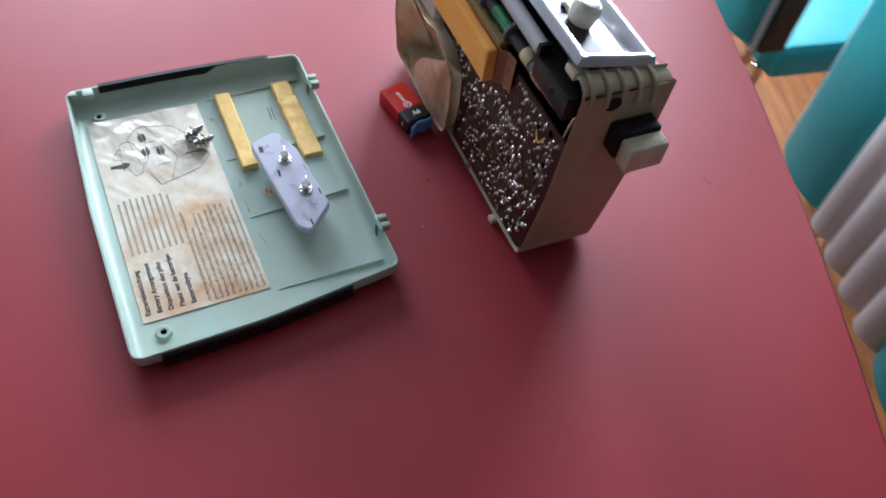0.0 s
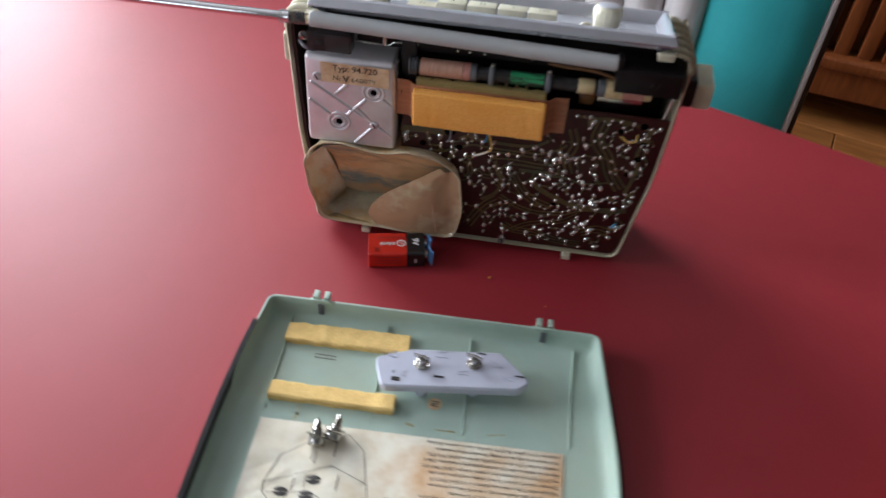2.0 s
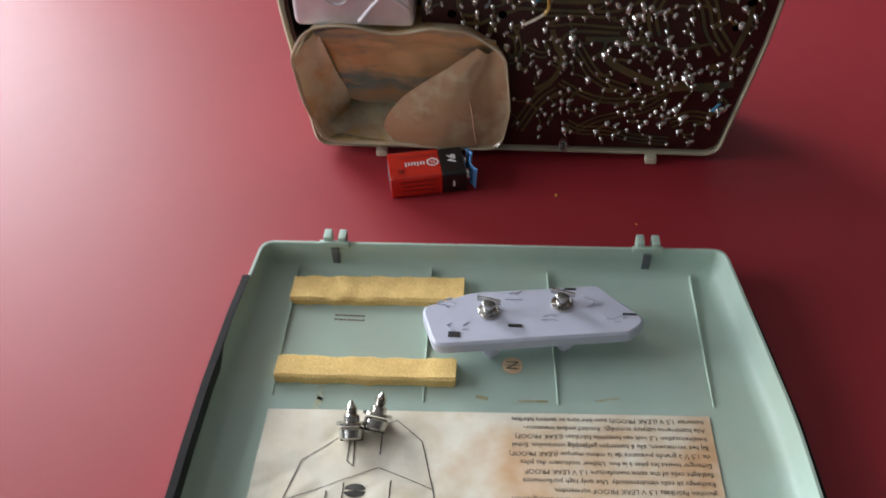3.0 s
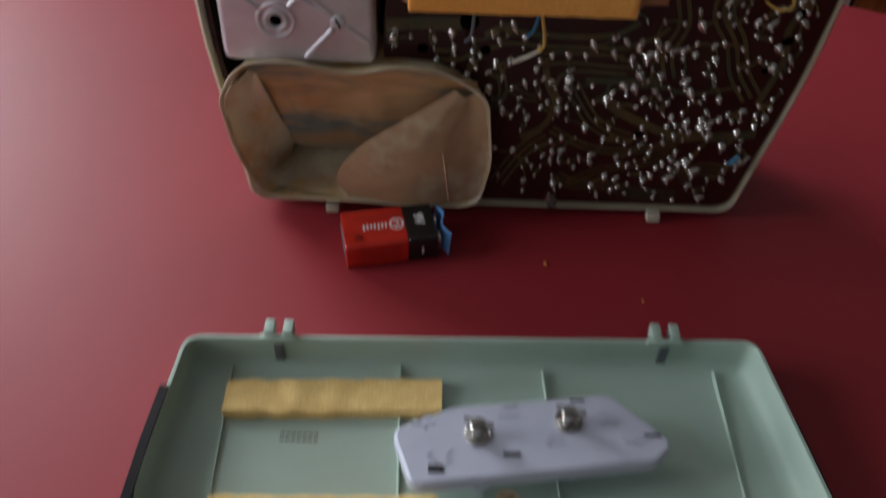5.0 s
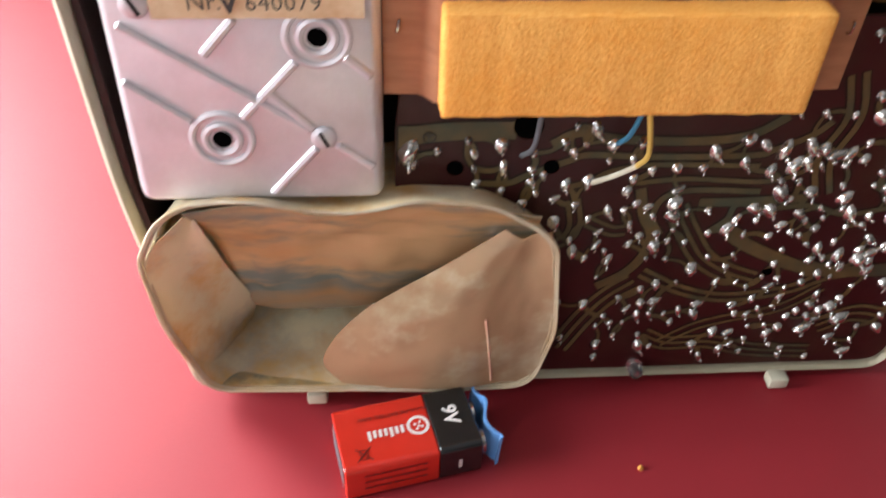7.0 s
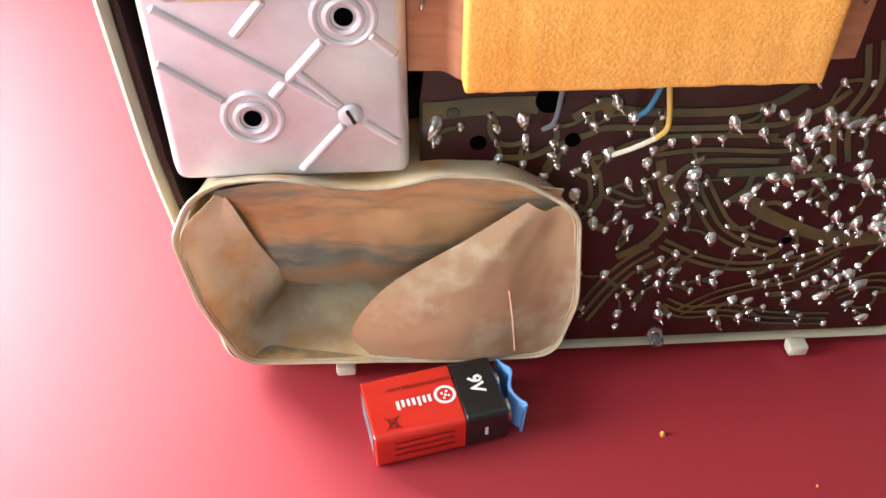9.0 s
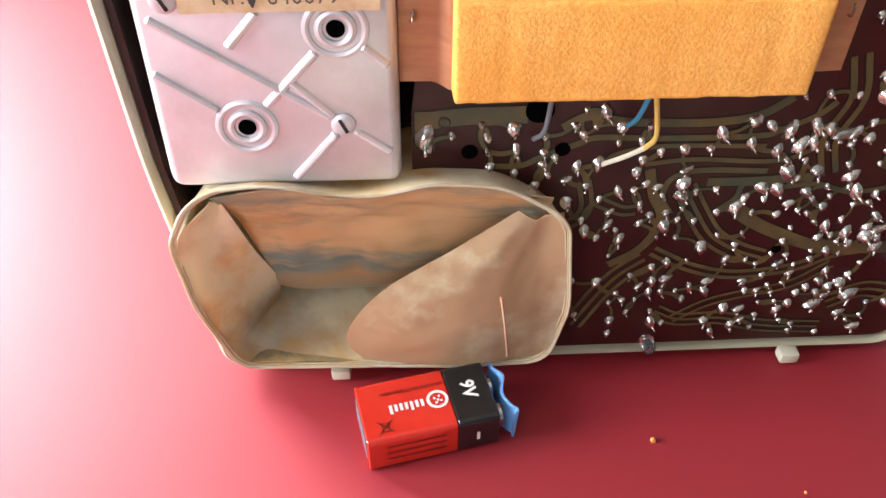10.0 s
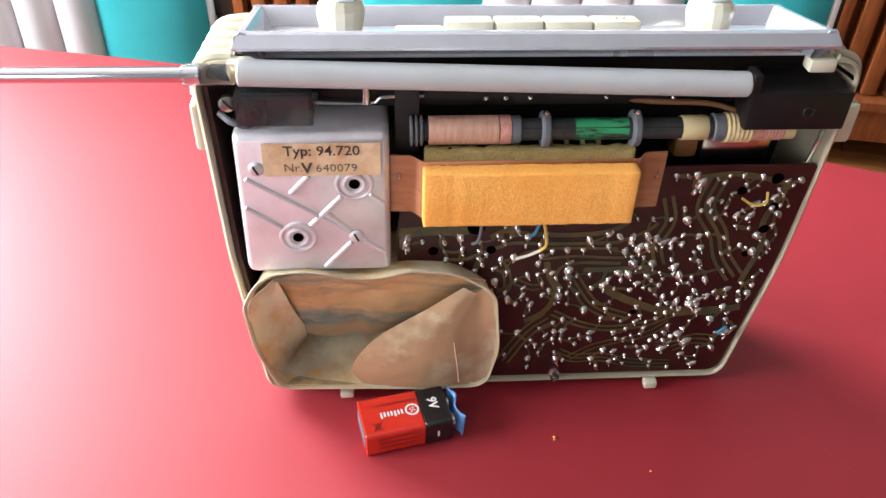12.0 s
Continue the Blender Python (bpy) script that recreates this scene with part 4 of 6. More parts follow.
def build_board():
    b = slab(rounded([(-0.0225, 0.0095), (0.1155, 0.0095), (0.1285, 0.0930), (0.1322, 0.1525), (-0.0665, 0.1525), (-0.0705, 0.117), (-0.0705, 0.0900), (-0.0340, 0.0885), (-0.0225, 0.0760)], [0.002, 0.009, 0.3, 0.002, 0.002, 0.004, 0.002, 0.002, 0.002], 5), 0.0022, 0.0006, 0.0002, xz)
    board = part("circuit_board", b, M["pcb"], radio, "glossy maroon circuit board, track side out")
    rng = random.Random(12)

    def free(x, z):
        if x > 0.1135 + (z - 0.0095) * 0.105:
            return False
        if x < -0.0645 or z < 0.0125 or z > 0.1490:
            return False
        if x < -0.019 and z < 0.099:
            return False
        if x < 0.0405 and z > 0.127:
            return False
        if x < 0.058 and z > 0.131 and z < 0.156:
            return False
        return True

    spots = [(x, z + 0.0008, size) for x, z, size in (
        (-0.0665, 0.109, 1.9), (-0.066, 0.1055, 1.5), (-0.049, 0.113, 1), (-0.039, 0.111, 1.5), (-0.029, 0.108, 1), (-0.017, 0.108, 1), (-0.020, 0.112, 1), (-0.011, 0.116, 1.3), (-0.058, 0.109, 1),
        (-0.047, 0.108, 1), (-0.047, 0.103, 1), (-0.038, 0.103, 1.2), (-0.029, 0.102, 1), (-0.046, 0.097, 1), (-0.038, 0.094, 1.1), (-0.029, 0.097, 1), (-0.027, 0.093, 0.9), (-0.021, 0.091, 0.9),
        (-0.018, 0.096, 1), (-0.011, 0.097, 1.7), (-0.031, 0.089, 1.1), (-0.014, 0.088, 1), (-0.009, 0.082, 1), (0.005, 0.079, 1), (-0.003, 0.085, 1), (0.002, 0.086, 1), (0.003, 0.098, 1.2), (0.012, 0.083, 1))]
    spots += [(x, z, rng.choice((0.9, 1.0, 1.1))) for x, z in (
        (0.023, 0.085), (-0.014, 0.074), (-0.005, 0.072), (-0.008, 0.066), (0.0, 0.065), (0.006, 0.072), (0.019, 0.073), (0.025, 0.072), (0.020, 0.065), (0.032, 0.076), (0.040, 0.082), (0.047, 0.081),
        (0.053, 0.074), (0.060, 0.076), (0.071, 0.063), (0.072, 0.068), (0.040, 0.054), (0.028, 0.034), (0.007, 0.047), (0.014, 0.051), (0.020, 0.045), (0.001, 0.033), (0.015, 0.038), (0.008, 0.028),
        (0.064, 0.031), (0.060, 0.051), (0.059, 0.040), (0.079, 0.046), (0.074, 0.038), (0.067, 0.086), (0.084, 0.078), (0.037, 0.104), (0.046, 0.101), (0.066, 0.121), (0.043, 0.015), (0.050, 0.019), (0.058, 0.017))]
    spots += [(x, z, rng.choice((1.4, 1.6, 1.8))) for x, z in (
        (-0.020, 0.082), (0.045, 0.086), (0.052, 0.092), (0.030, 0.060), (0.049, 0.042), (0.036, 0.038), (0.086, 0.040), (0.074, 0.090), (0.078, 0.083), (0.088, 0.063), (0.048, 0.109), (0.053, 0.103), (0.036, 0.113), (0.065, 0.107))]
    tries = 0
    while len(spots) < 298 and tries < 60000:
        tries += 1
        x, z = rng.uniform(-0.020, 0.13) if rng.random() < 0.35 else rng.uniform(0.055, 0.13), rng.uniform(0.012, 0.15)
        if spots and rng.random() < 0.4:
            # joints keep company: step from one that stands already
            px, pz, _ = rng.choice(spots)
            step, a = rng.uniform(0.0042, 0.0078), rng.choice((0, 0.5, 1, 1.5)) * math.pi / 2 + rng.gauss(0, 0.25)
            x, z = px + step * math.cos(a) * rng.choice((-1, 1)), pz + step * math.sin(a) * rng.choice((-1, 1))
        if not free(x, z) or any((x - p) ** 2 + (z - q) ** 2 < 0.0039 ** 2 for p, q, _ in spots):
            continue
        spots.append((x, z, rng.choice((0.7, 0.8, 0.9, 1.0, 1.1, 1.3, 1.55))))
    # conductor tracks: a copper ribbon on a wider dark etched one
    tracks, edges, count = bmesh.new(), bmesh.new(), itertools.count()

    def ribbon(line, w, y, bm):
        rows = []
        for i, p in enumerate(line):
            t = (line[min(i + 1, len(line) - 1)] - line[max(i - 1, 0)]).normalized()
            n = Vector((-t.y, t.x)) * w / 2
            rows.append((bm.verts.new((p.x + n.x, y, p.y + n.y)), bm.verts.new((p.x - n.x, y, p.y - n.y))))
        for a, b in zip(rows, rows[1:]):
            bm.faces.new((a[0], a[1], b[1], b[0]))

    def smoothed(pts, steps=5):
        P = [Vector(p) for p in pts]
        P = [P[0] * 2 - P[1]] + P + [P[-1] * 2 - P[-2]]
        line = []
        for i in range(1, len(P) - 2):
            a, b, c, d = P[i - 1 : i + 3]
            for k in range(steps):
                t = k / steps
                line.append(0.5 * (2 * b + (c - a) * t + (2 * a - 5 * b + 4 * c - d) * t * t + (3 * b - a - 3 * c + d) * t ** 3))
        return line + [P[-2]]

    def track(pts, w=0.0016, many=1, gap=0.0036):
        line = smoothed(pts)
        for j in range(many):
            off = (j - (many - 1) / 2) * gap
            run = []
            for i, p in enumerate(line):
                t = (line[min(i + 1, len(line) - 1)] - line[max(i - 1, 0)]).normalized()
                q = p + Vector((-t.y, t.x)) * off
                if 0.0115 < q.y < 0.1500 and (-0.0195 if q.y < 0.09 else -0.0675) < q.x < 0.1150 + (q.y - 0.0095) * 0.1:
                    run.append(q)
            if len(run) > 1:
                k = next(count)
                ribbon(run, w + 0.0012, 0.00056 - 3e-7 * k, edges)
                ribbon(run, w, 0.00028 - 3e-7 * k, tracks)

    track([(-0.067, 0.1155), (-0.053, 0.117), (-0.035, 0.117)], 0.0062)
    track([(-0.067, 0.119), (-0.067, 0.106)], 0.0050)
    track([(-0.046, 0.098), (-0.036, 0.098), (-0.030, 0.101), (-0.018, 0.106), (-0.012, 0.108), (0.007, 0.107), (0.038, 0.107), (0.045, 0.109), (0.055, 0.114), (0.060, 0.119)], 0.0022)
    track([(-0.018, 0.096), (-0.011, 0.098), (-0.004, 0.102), (0.010, 0.104), (0.042, 0.103)], 0.0018)
    track([(-0.024, 0.112), (-0.016, 0.116), (-0.004, 0.1135), (0.020, 0.1125), (0.036, 0.1145), (0.046, 0.121)], 0.0030)
    track([(0.004, 0.097), (0.020, 0.0985), (0.047, 0.097), (0.060, 0.1025)], 0.0018)
    track([(0.006, 0.095), (0.009, 0.084), (0.013, 0.076), (0.012, 0.067), (0.007, 0.059), (-0.002, 0.053)], 0.0034)
    track([(0.016, 0.076), (0.012, 0.083), (0.014, 0.091), (0.023, 0.094), (0.045, 0.093)], 0.0022)
    track([(0.026, 0.089), (0.040, 0.089), (0.060, 0.090)], 0.0034)
    track([(0.019, 0.087), (0.026, 0.075), (0.033, 0.065), (0.043, 0.058), (0.053, 0.054)], 0.0015, 3, 0.0034)
    track([(0.032, 0.077), (0.037, 0.082), (0.039, 0.088), (0.050, 0.086), (0.063, 0.087), (0.078, 0.083), (0.100, 0.088)], 0.0020)
    track([(0.036, 0.080), (0.043, 0.073), (0.055, 0.066), (0.072, 0.059), (0.097, 0.057), (0.117, 0.060)], 0.0050)
    track([(0.013, 0.059), (0.029, 0.050), (0.046, 0.046), (0.067, 0.049), (0.082, 0.056), (0.110, 0.059)], 0.0017, 2, 0.0032)
    track([(-0.012, 0.022), (-0.004, 0.038), (0.003, 0.048), (0.011, 0.055)], 0.0016, 3, 0.0036)
    track([(0.019, 0.028), (0.029, 0.023), (0.045, 0.023), (0.062, 0.018), (0.085, 0.016)], 0.0012, 3, 0.0030)
    track([(-0.009, 0.082), (-0.001, 0.078), (0.004, 0.078)], 0.0014, 2, 0.0034)
    track([(-0.015, 0.091), (-0.013, 0.081), (-0.015, 0.075), (-0.020, 0.072)], 0.0016, 2, 0.0034)
    track([(0.026, 0.023), (0.037, 0.031), (0.048, 0.035), (0.067, 0.040), (0.080, 0.050)], 0.0012, 2, 0.0034)
    track([(0.062, 0.135), (0.066, 0.120), (0.062, 0.105), (0.066, 0.091)], 0.0020, 2, 0.0044)
    track([(0.085, 0.146), (0.082, 0.128), (0.092, 0.112), (0.098, 0.096), (0.108, 0.082)], 0.0020, 3, 0.0042)
    track([(0.072, 0.146), (0.095, 0.148), (0.120, 0.142)], 0.0030)
    track([(0.120, 0.138), (0.114, 0.120), (0.117, 0.104), (0.112, 0.078)], 0.0034)
    track([(0.084, 0.030), (0.096, 0.036), (0.108, 0.034)], 0.0014, 3, 0.0036)
    # short links between neighbouring joints
    for i, (x, z, _) in enumerate(spots):
        near = sorted(range(len(spots)), key=lambda j: (spots[j][0] - x) ** 2 + (spots[j][1] - z) ** 2)[1:5]
        j = rng.choice(near)
        X, Z, _ = spots[j]
        dx, dz = X - x, Z - z
        if dx * dx + dz * dz < 0.012 ** 2:
            track([(x, z), (x + 0.5 * dx + 0.12 * dz, z + 0.5 * dz - 0.12 * dx), (X, Z)], rng.choice((0.0011, 0.0014, 0.0019)))
    for name, bm, key, label in (("track_edge", edges, "trace_edge", "dark etched edges of the tracks"), ("copper_track", tracks, "trace", "lacquered copper tracks")):
        part(name, bm, M[key], board, label, smooth=0)["kind"] = "stuff"

    # solder joints: a few shapes, shared
    shapes = []
    for v in range(10):
        bm = bmesh.new()
        r = random.Random(40 + v)
        prof = [(0.0, 1.42), (0.12, 1.40), (0.42, 1.22), (0.8, 1.05), (1.15, 0.88), (1.42, 0.62), (1.58, 0.34), (1.63, 0.1)]
        lean, n = Vector((r.uniform(-0.6, 0.6), 0, r.uniform(-0.7, 0.0))), 11
        sx_, sz_ = r.uniform(0.8, 1.15), r.uniform(0.85, 1.4)
        loops = [[Vector((math.cos(2 * math.pi * k / n) * q * sx_, -h * 0.8, math.sin(2 * math.pi * k / n) * q * sz_)) * 0.00118 + lean * (h / 1.75) ** 2 * 0.0008
                  for k in range(n)] for h, q in prof]
        loft(loops, bm, True, False, True)
        for vert in bm.verts:
            vert.co += Vector((noise.noise(vert.co * 900 + Vector((v, 0, 0))), 0.4 * noise.noise(vert.co * 900), noise.noise(vert.co * 900 + Vector((0, v, 5))))) * 0.00035
        if v % 2 == 0:
            # a cut lead sticks out of the tip
            tip = Vector((0, -0.0016, 0)) + lean * 0.0008
            rod(tip, tip + Vector((r.uniform(-0.0006, 0.0006), -0.0009, r.uniform(-0.0014, 0.0002))), 0.00032, 6, bm)
        if v in (2, 8):
            for vert in bm.verts:
                vert.co.z *= 1.5
                vert.co.x += vert.co.z * 0.35
        shapes.append(mesh_of("solder_joint", bm, M["solder"], 60))
    for x, z, size in spots:
        ob = new("solder_joint", rng.choice(shapes))
        ob.parent = board
        ob.location = (x, 0.0005, z)
        ob.scale = (size * 0.95, size * 0.95, size * 0.95)
        ob.rotation_euler = (0, rng.uniform(-0.9, 0.9), 0)
    # mounting holes in the board, drawn as flat black discs for their shade
    for x, z, r in ((-0.0525, 0.1038, 0.0026), (-0.0232, 0.1038, 0.0025), (-0.0315, 0.1185, 0.0045), (0.098, 0.138, 0.0024), (0.114, 0.145, 0.0030), (0.1165, 0.128, 0.0026), (0.1155, 0.114, 0.0026), (0.110, 0.098, 0.002), (0.0575, 0.058, 0.0018)):
        part("board_hole", turned([(0, r), (0.0003, r)], (x, 0.0005, z), (0, -1, 0), 18), M["hole"], board)
    part("board_mark", joined(ring((-0.0605, -0.0001, 0.1152), (0, 1, 0), 0.0018, 0.00015, 20, 4), stroke([(-0.0615, 0.1160), (-0.0595, 0.1160)], 0.0004, -0.0001, "xz"), stroke([(-0.0605, 0.1160), (-0.0605, 0.1142)], 0.0004, -0.0001, "xz")), M["ink"], board)
    post = part("screw_post", turned([(0, 0.0028), (0.005, 0.0026), (0.006, 0.002)], (0.0188, 0.0005, 0.0118), (0, -1, 0), 18), M["clear"], radio, "clear plastic post at the board's foot")
    part("pin", rod((0.0188, 0.0, 0.0118), (0.0188, -0.0052, 0.0118), 0.0011, 10), M["steel"], post)
    # loose wires soldered to the board
    part("wire", wire([(-0.0105, -0.001, 0.0985), (-0.0045, -0.004, 0.1035), (0.0005, -0.0065, 0.1085)], 0.0008), M["wire_white"], radio, "short white wire")
    part("wire", wire([(0.0005, -0.0065, 0.1085), (0.0025, -0.0085, 0.1145), (-0.0005, -0.010, 0.1300)], 0.0008), M["wire_yellow"], radio, "short yellow wire")
    part("wire", wire([(-0.0330, -0.001, 0.1090), (-0.0305, -0.005, 0.1150), (-0.0298, -0.008, 0.131)], 0.0008), M["rubber"], radio, "short grey wire")
    part("wire", wire([(-0.0045, -0.001, 0.1130), (-0.0025, -0.004, 0.1180), (-0.0008, -0.008, 0.131)], 0.0008), M["wire_blue"], radio, "short blue wire")
    part("wire", wire([(0.0985, -0.001, 0.1345), (0.1040, -0.003, 0.1318), (0.1095, -0.004, 0.1335), (0.1105, -0.001, 0.138)], 0.0007), M["wire_yellow"], radio, "short yellow wire loop")
    part("wire", wire([(-0.0345, -0.001, 0.0885), (-0.0338, -0.003, 0.0903)], 0.0009), M["wire_red"], radio, "red wire end")
    part("wire", wire([(0.108, -0.001, 0.041), (0.111, -0.003, 0.048)], 0.0009), M["wire_blue"], radio, "blue wire end")


build_board()


def build_tuner_can():
    o = rounded([(-0.1440, 0.0985), (-0.0738, 0.0985), (-0.0738, 0.1775), (-0.1425, 0.1775)], [0.005, 0.004, 0.004, 0.004], 5)
    rows = [(0.0, 0.030), (0.0, -0.0045), (0.0008, -0.0065), (0.0026, -0.0078)]
    can = part("tuner_can", loft([xz(inset(o, d), y) for d, y in rows]), M["can"], radio, "embossed aluminium tuner can", smooth=55)
    f = -0.0078

    def bar(a, b, w=0.0016, h=0.0014):
        d = (Vector(b) - Vector(a)).normalized()
        s = Vector((-d.y, d.x)) * w
        loops = []
        for p, k in ((Vector(a) - d * w * 0.5, 0.25), (Vector(a), 1), (Vector(b), 1), (Vector(b) + d * w * 0.5, 0.25)):
            loops.append([Vector((p.x + s.x * q * (0.5 + 0.5 * k), f + 0.0003 - h * e * k, p.y + s.y * q * (0.5 + 0.5 * k))) for q, e in ((-1, 0), (-0.55, 0.8), (0, 1), (0.55, 0.8), (1, 0))])
        return loft(loops)

    for a, b in (((-0.1385, 0.1545), (-0.0940, 0.1235)), ((-0.0862, 0.1182), (-0.0770, 0.1110)), ((-0.1405, 0.1385), (-0.1255, 0.1268)), ((-0.1112, 0.1278), (-0.0962, 0.1440)),
                 ((-0.0925, 0.1172), (-0.1055, 0.1022)), ((-0.0830, 0.1455), (-0.0770, 0.1400)), ((-0.1105, 0.1560), (-0.1190, 0.1465)), ((-0.0930, 0.1240), (-0.1040, 0.1355))):
        part("pressed_rib", bar(a, b), M["can"], can)
    for x, z in ((-0.0900, 0.1511), (-0.1178, 0.1207)):
        part("pressed_ring", joined(ring((x, f + 0.0002, z), (0, 1, 0), 0.0046, 0.0013, 32, 8, flat=0.9), ring((x, f + 0.0003, z), (0, 1, 0), 0.0080, 0.0012, 36, 8, flat=0.9)), M["can"], can)
        # flush black disc stands for the dark of an uncut hole
        part("can_hole", turned([(0, 0.0026), (0.0002, 0.0026)], (x, f - 0.0001, z), (0, -1, 0), 22), M["hole"], can)
    for x, z in ((-0.0901, 0.1210), (-0.1335, 0.1600)):
        s = part("can_screw", turned([(0, 0.0036), (0.0008, 0.0036), (0.0014, 0.0028), (0.0016, 0.0016)], (x, f + 0.0002, z), (0, -1, 0), 20), M["can"], can)
        part("slot", box((0.0009, 0.0008, 0.0048), (x, f - 0.0014, z), rot=Matrix.Rotation(radians(-25), 3, "Y")), M["dark"], s)
    lb = bmesh.new()
    n, y = 24, f - 0.0011
    rng = random.Random(2)
    for i in range(n):
        for (u0, u1) in ((i / n, (i + 1) / n),):
            xs = [-0.1298 + 0.0520 * u for u in (u0, u1)]
            j = [0.0004 * noise.noise((u * 40, 1, 0)) for u in (u0, u1)]
            lb.faces.new([lb.verts.new((xs[0], y, 0.1567 + j[0])), lb.verts.new((xs[1], y, 0.1567 + j[1])), lb.verts.new((xs[1], y, 0.1738 - j[1])), lb.verts.new((xs[0], y, 0.1738 - j[0]))])
    bmesh.ops.remove_doubles(lb, verts=lb.verts, dist=1e-6)
    type_label = part("type_label", lb, M["type"], can, "stained paper type label")
    part("lettering", joined(lettering("Typ: 94.720", 0.0071, Matrix.Translation((-0.1205, y - 0.0002, 0.1697)) @ FRONT, bold=0.0001),
                             lettering("V", 0.0078, Matrix.Translation((-0.1130, y - 0.0002, 0.1607)) @ FRONT, bold=0.0002)), M["ink"], type_label, "printed type line")
    part("number", joined(lettering("Nr.", 0.0062, Matrix.Translation((-0.1210, y - 0.0002, 0.1610)) @ FRONT),
                          lettering("640079", 0.0060, Matrix.Translation((-0.1068, y - 0.0002, 0.1607)) @ FRONT, spacing=1.05)), M["ink_grey"], type_label, "stamped number")
    part("ink_stamp", joined(stroke([(-0.121, 0.012), (-0.112, 0.012), (-0.112, 0.006), (-0.121, 0.006)], 0.0006, 0.1779, closed=True), stroke([(-0.119, 0.010), (-0.114, 0.008)], 0.001, 0.1779)), M["ink"], can)


build_tuner_can()


def build_foam_block():
    # folded fibre card: flange, riser, shelf, riser, flange
    prof = [(-0.0735, -0.0028), (-0.0642, -0.0032), (-0.0622, -0.0048), (-0.0600, -0.0076), (-0.0588, -0.0085), (0.0400, -0.0085), (0.0415, -0.0076), (0.0440, -0.0040), (0.0455, -0.0030), (0.0555, -0.0024)]
    loops = [[Vector((x, y, z)) for x, y in prof] + [Vector((x, y + 0.0008, z)) for x, y in reversed(prof)] for z in (0.1316, 0.1630)]
    br = part("card_bracket", loft(loops), M["card"], radio, "folded brown fibre card bracket", smooth=50)
    for x, z in ((-0.0700, 0.1520), (0.0515, 0.1510)):
        part("staple", wire([(x, -0.003, z - 0.0016), (x + 0.0003, -0.0042, z - 0.0012), (x + 0.0006, -0.0042, z + 0.0012), (x + 0.0009, -0.003, z + 0.0016)], 0.0004, 6), M["steel"], br)

    def foam(x0, x1, y0, y1, z0, z1, amp, seed):
        bm = bmesh.new()
        span(x0, x1, y0, y1, z0, z1, 0.0012, 2, bm)
        long = [e for e in bm.edges if abs(e.verts[0].co.x - e.verts[1].co.x) > 0.03]
        bmesh.ops.subdivide_edges(bm, edges=long, cuts=46, use_grid_fill=True)
        for v in bm.verts:
            k = v.co * 260
            v.co += Vector((noise.noise(k + Vector((seed, 0, 0))), noise.noise(k + Vector((0, seed, 9))), noise.noise(k + Vector((4, 0, seed))))) * amp
        return bm

    part("foam_block", foam(-0.0590, 0.0395, -0.0175, -0.0088, 0.1326, 0.1618, 0.0004, 1.0), M["foam"], br, "grainy orange foam block", smooth=60)
    part("foam_backing", foam(-0.0580, 0.0390, -0.0074, -0.0010, 0.1340, 0.1672, 0.0009, 5.0), M["foam_olive"], br, "old olive foam behind the card", smooth=60)


build_foam_block()


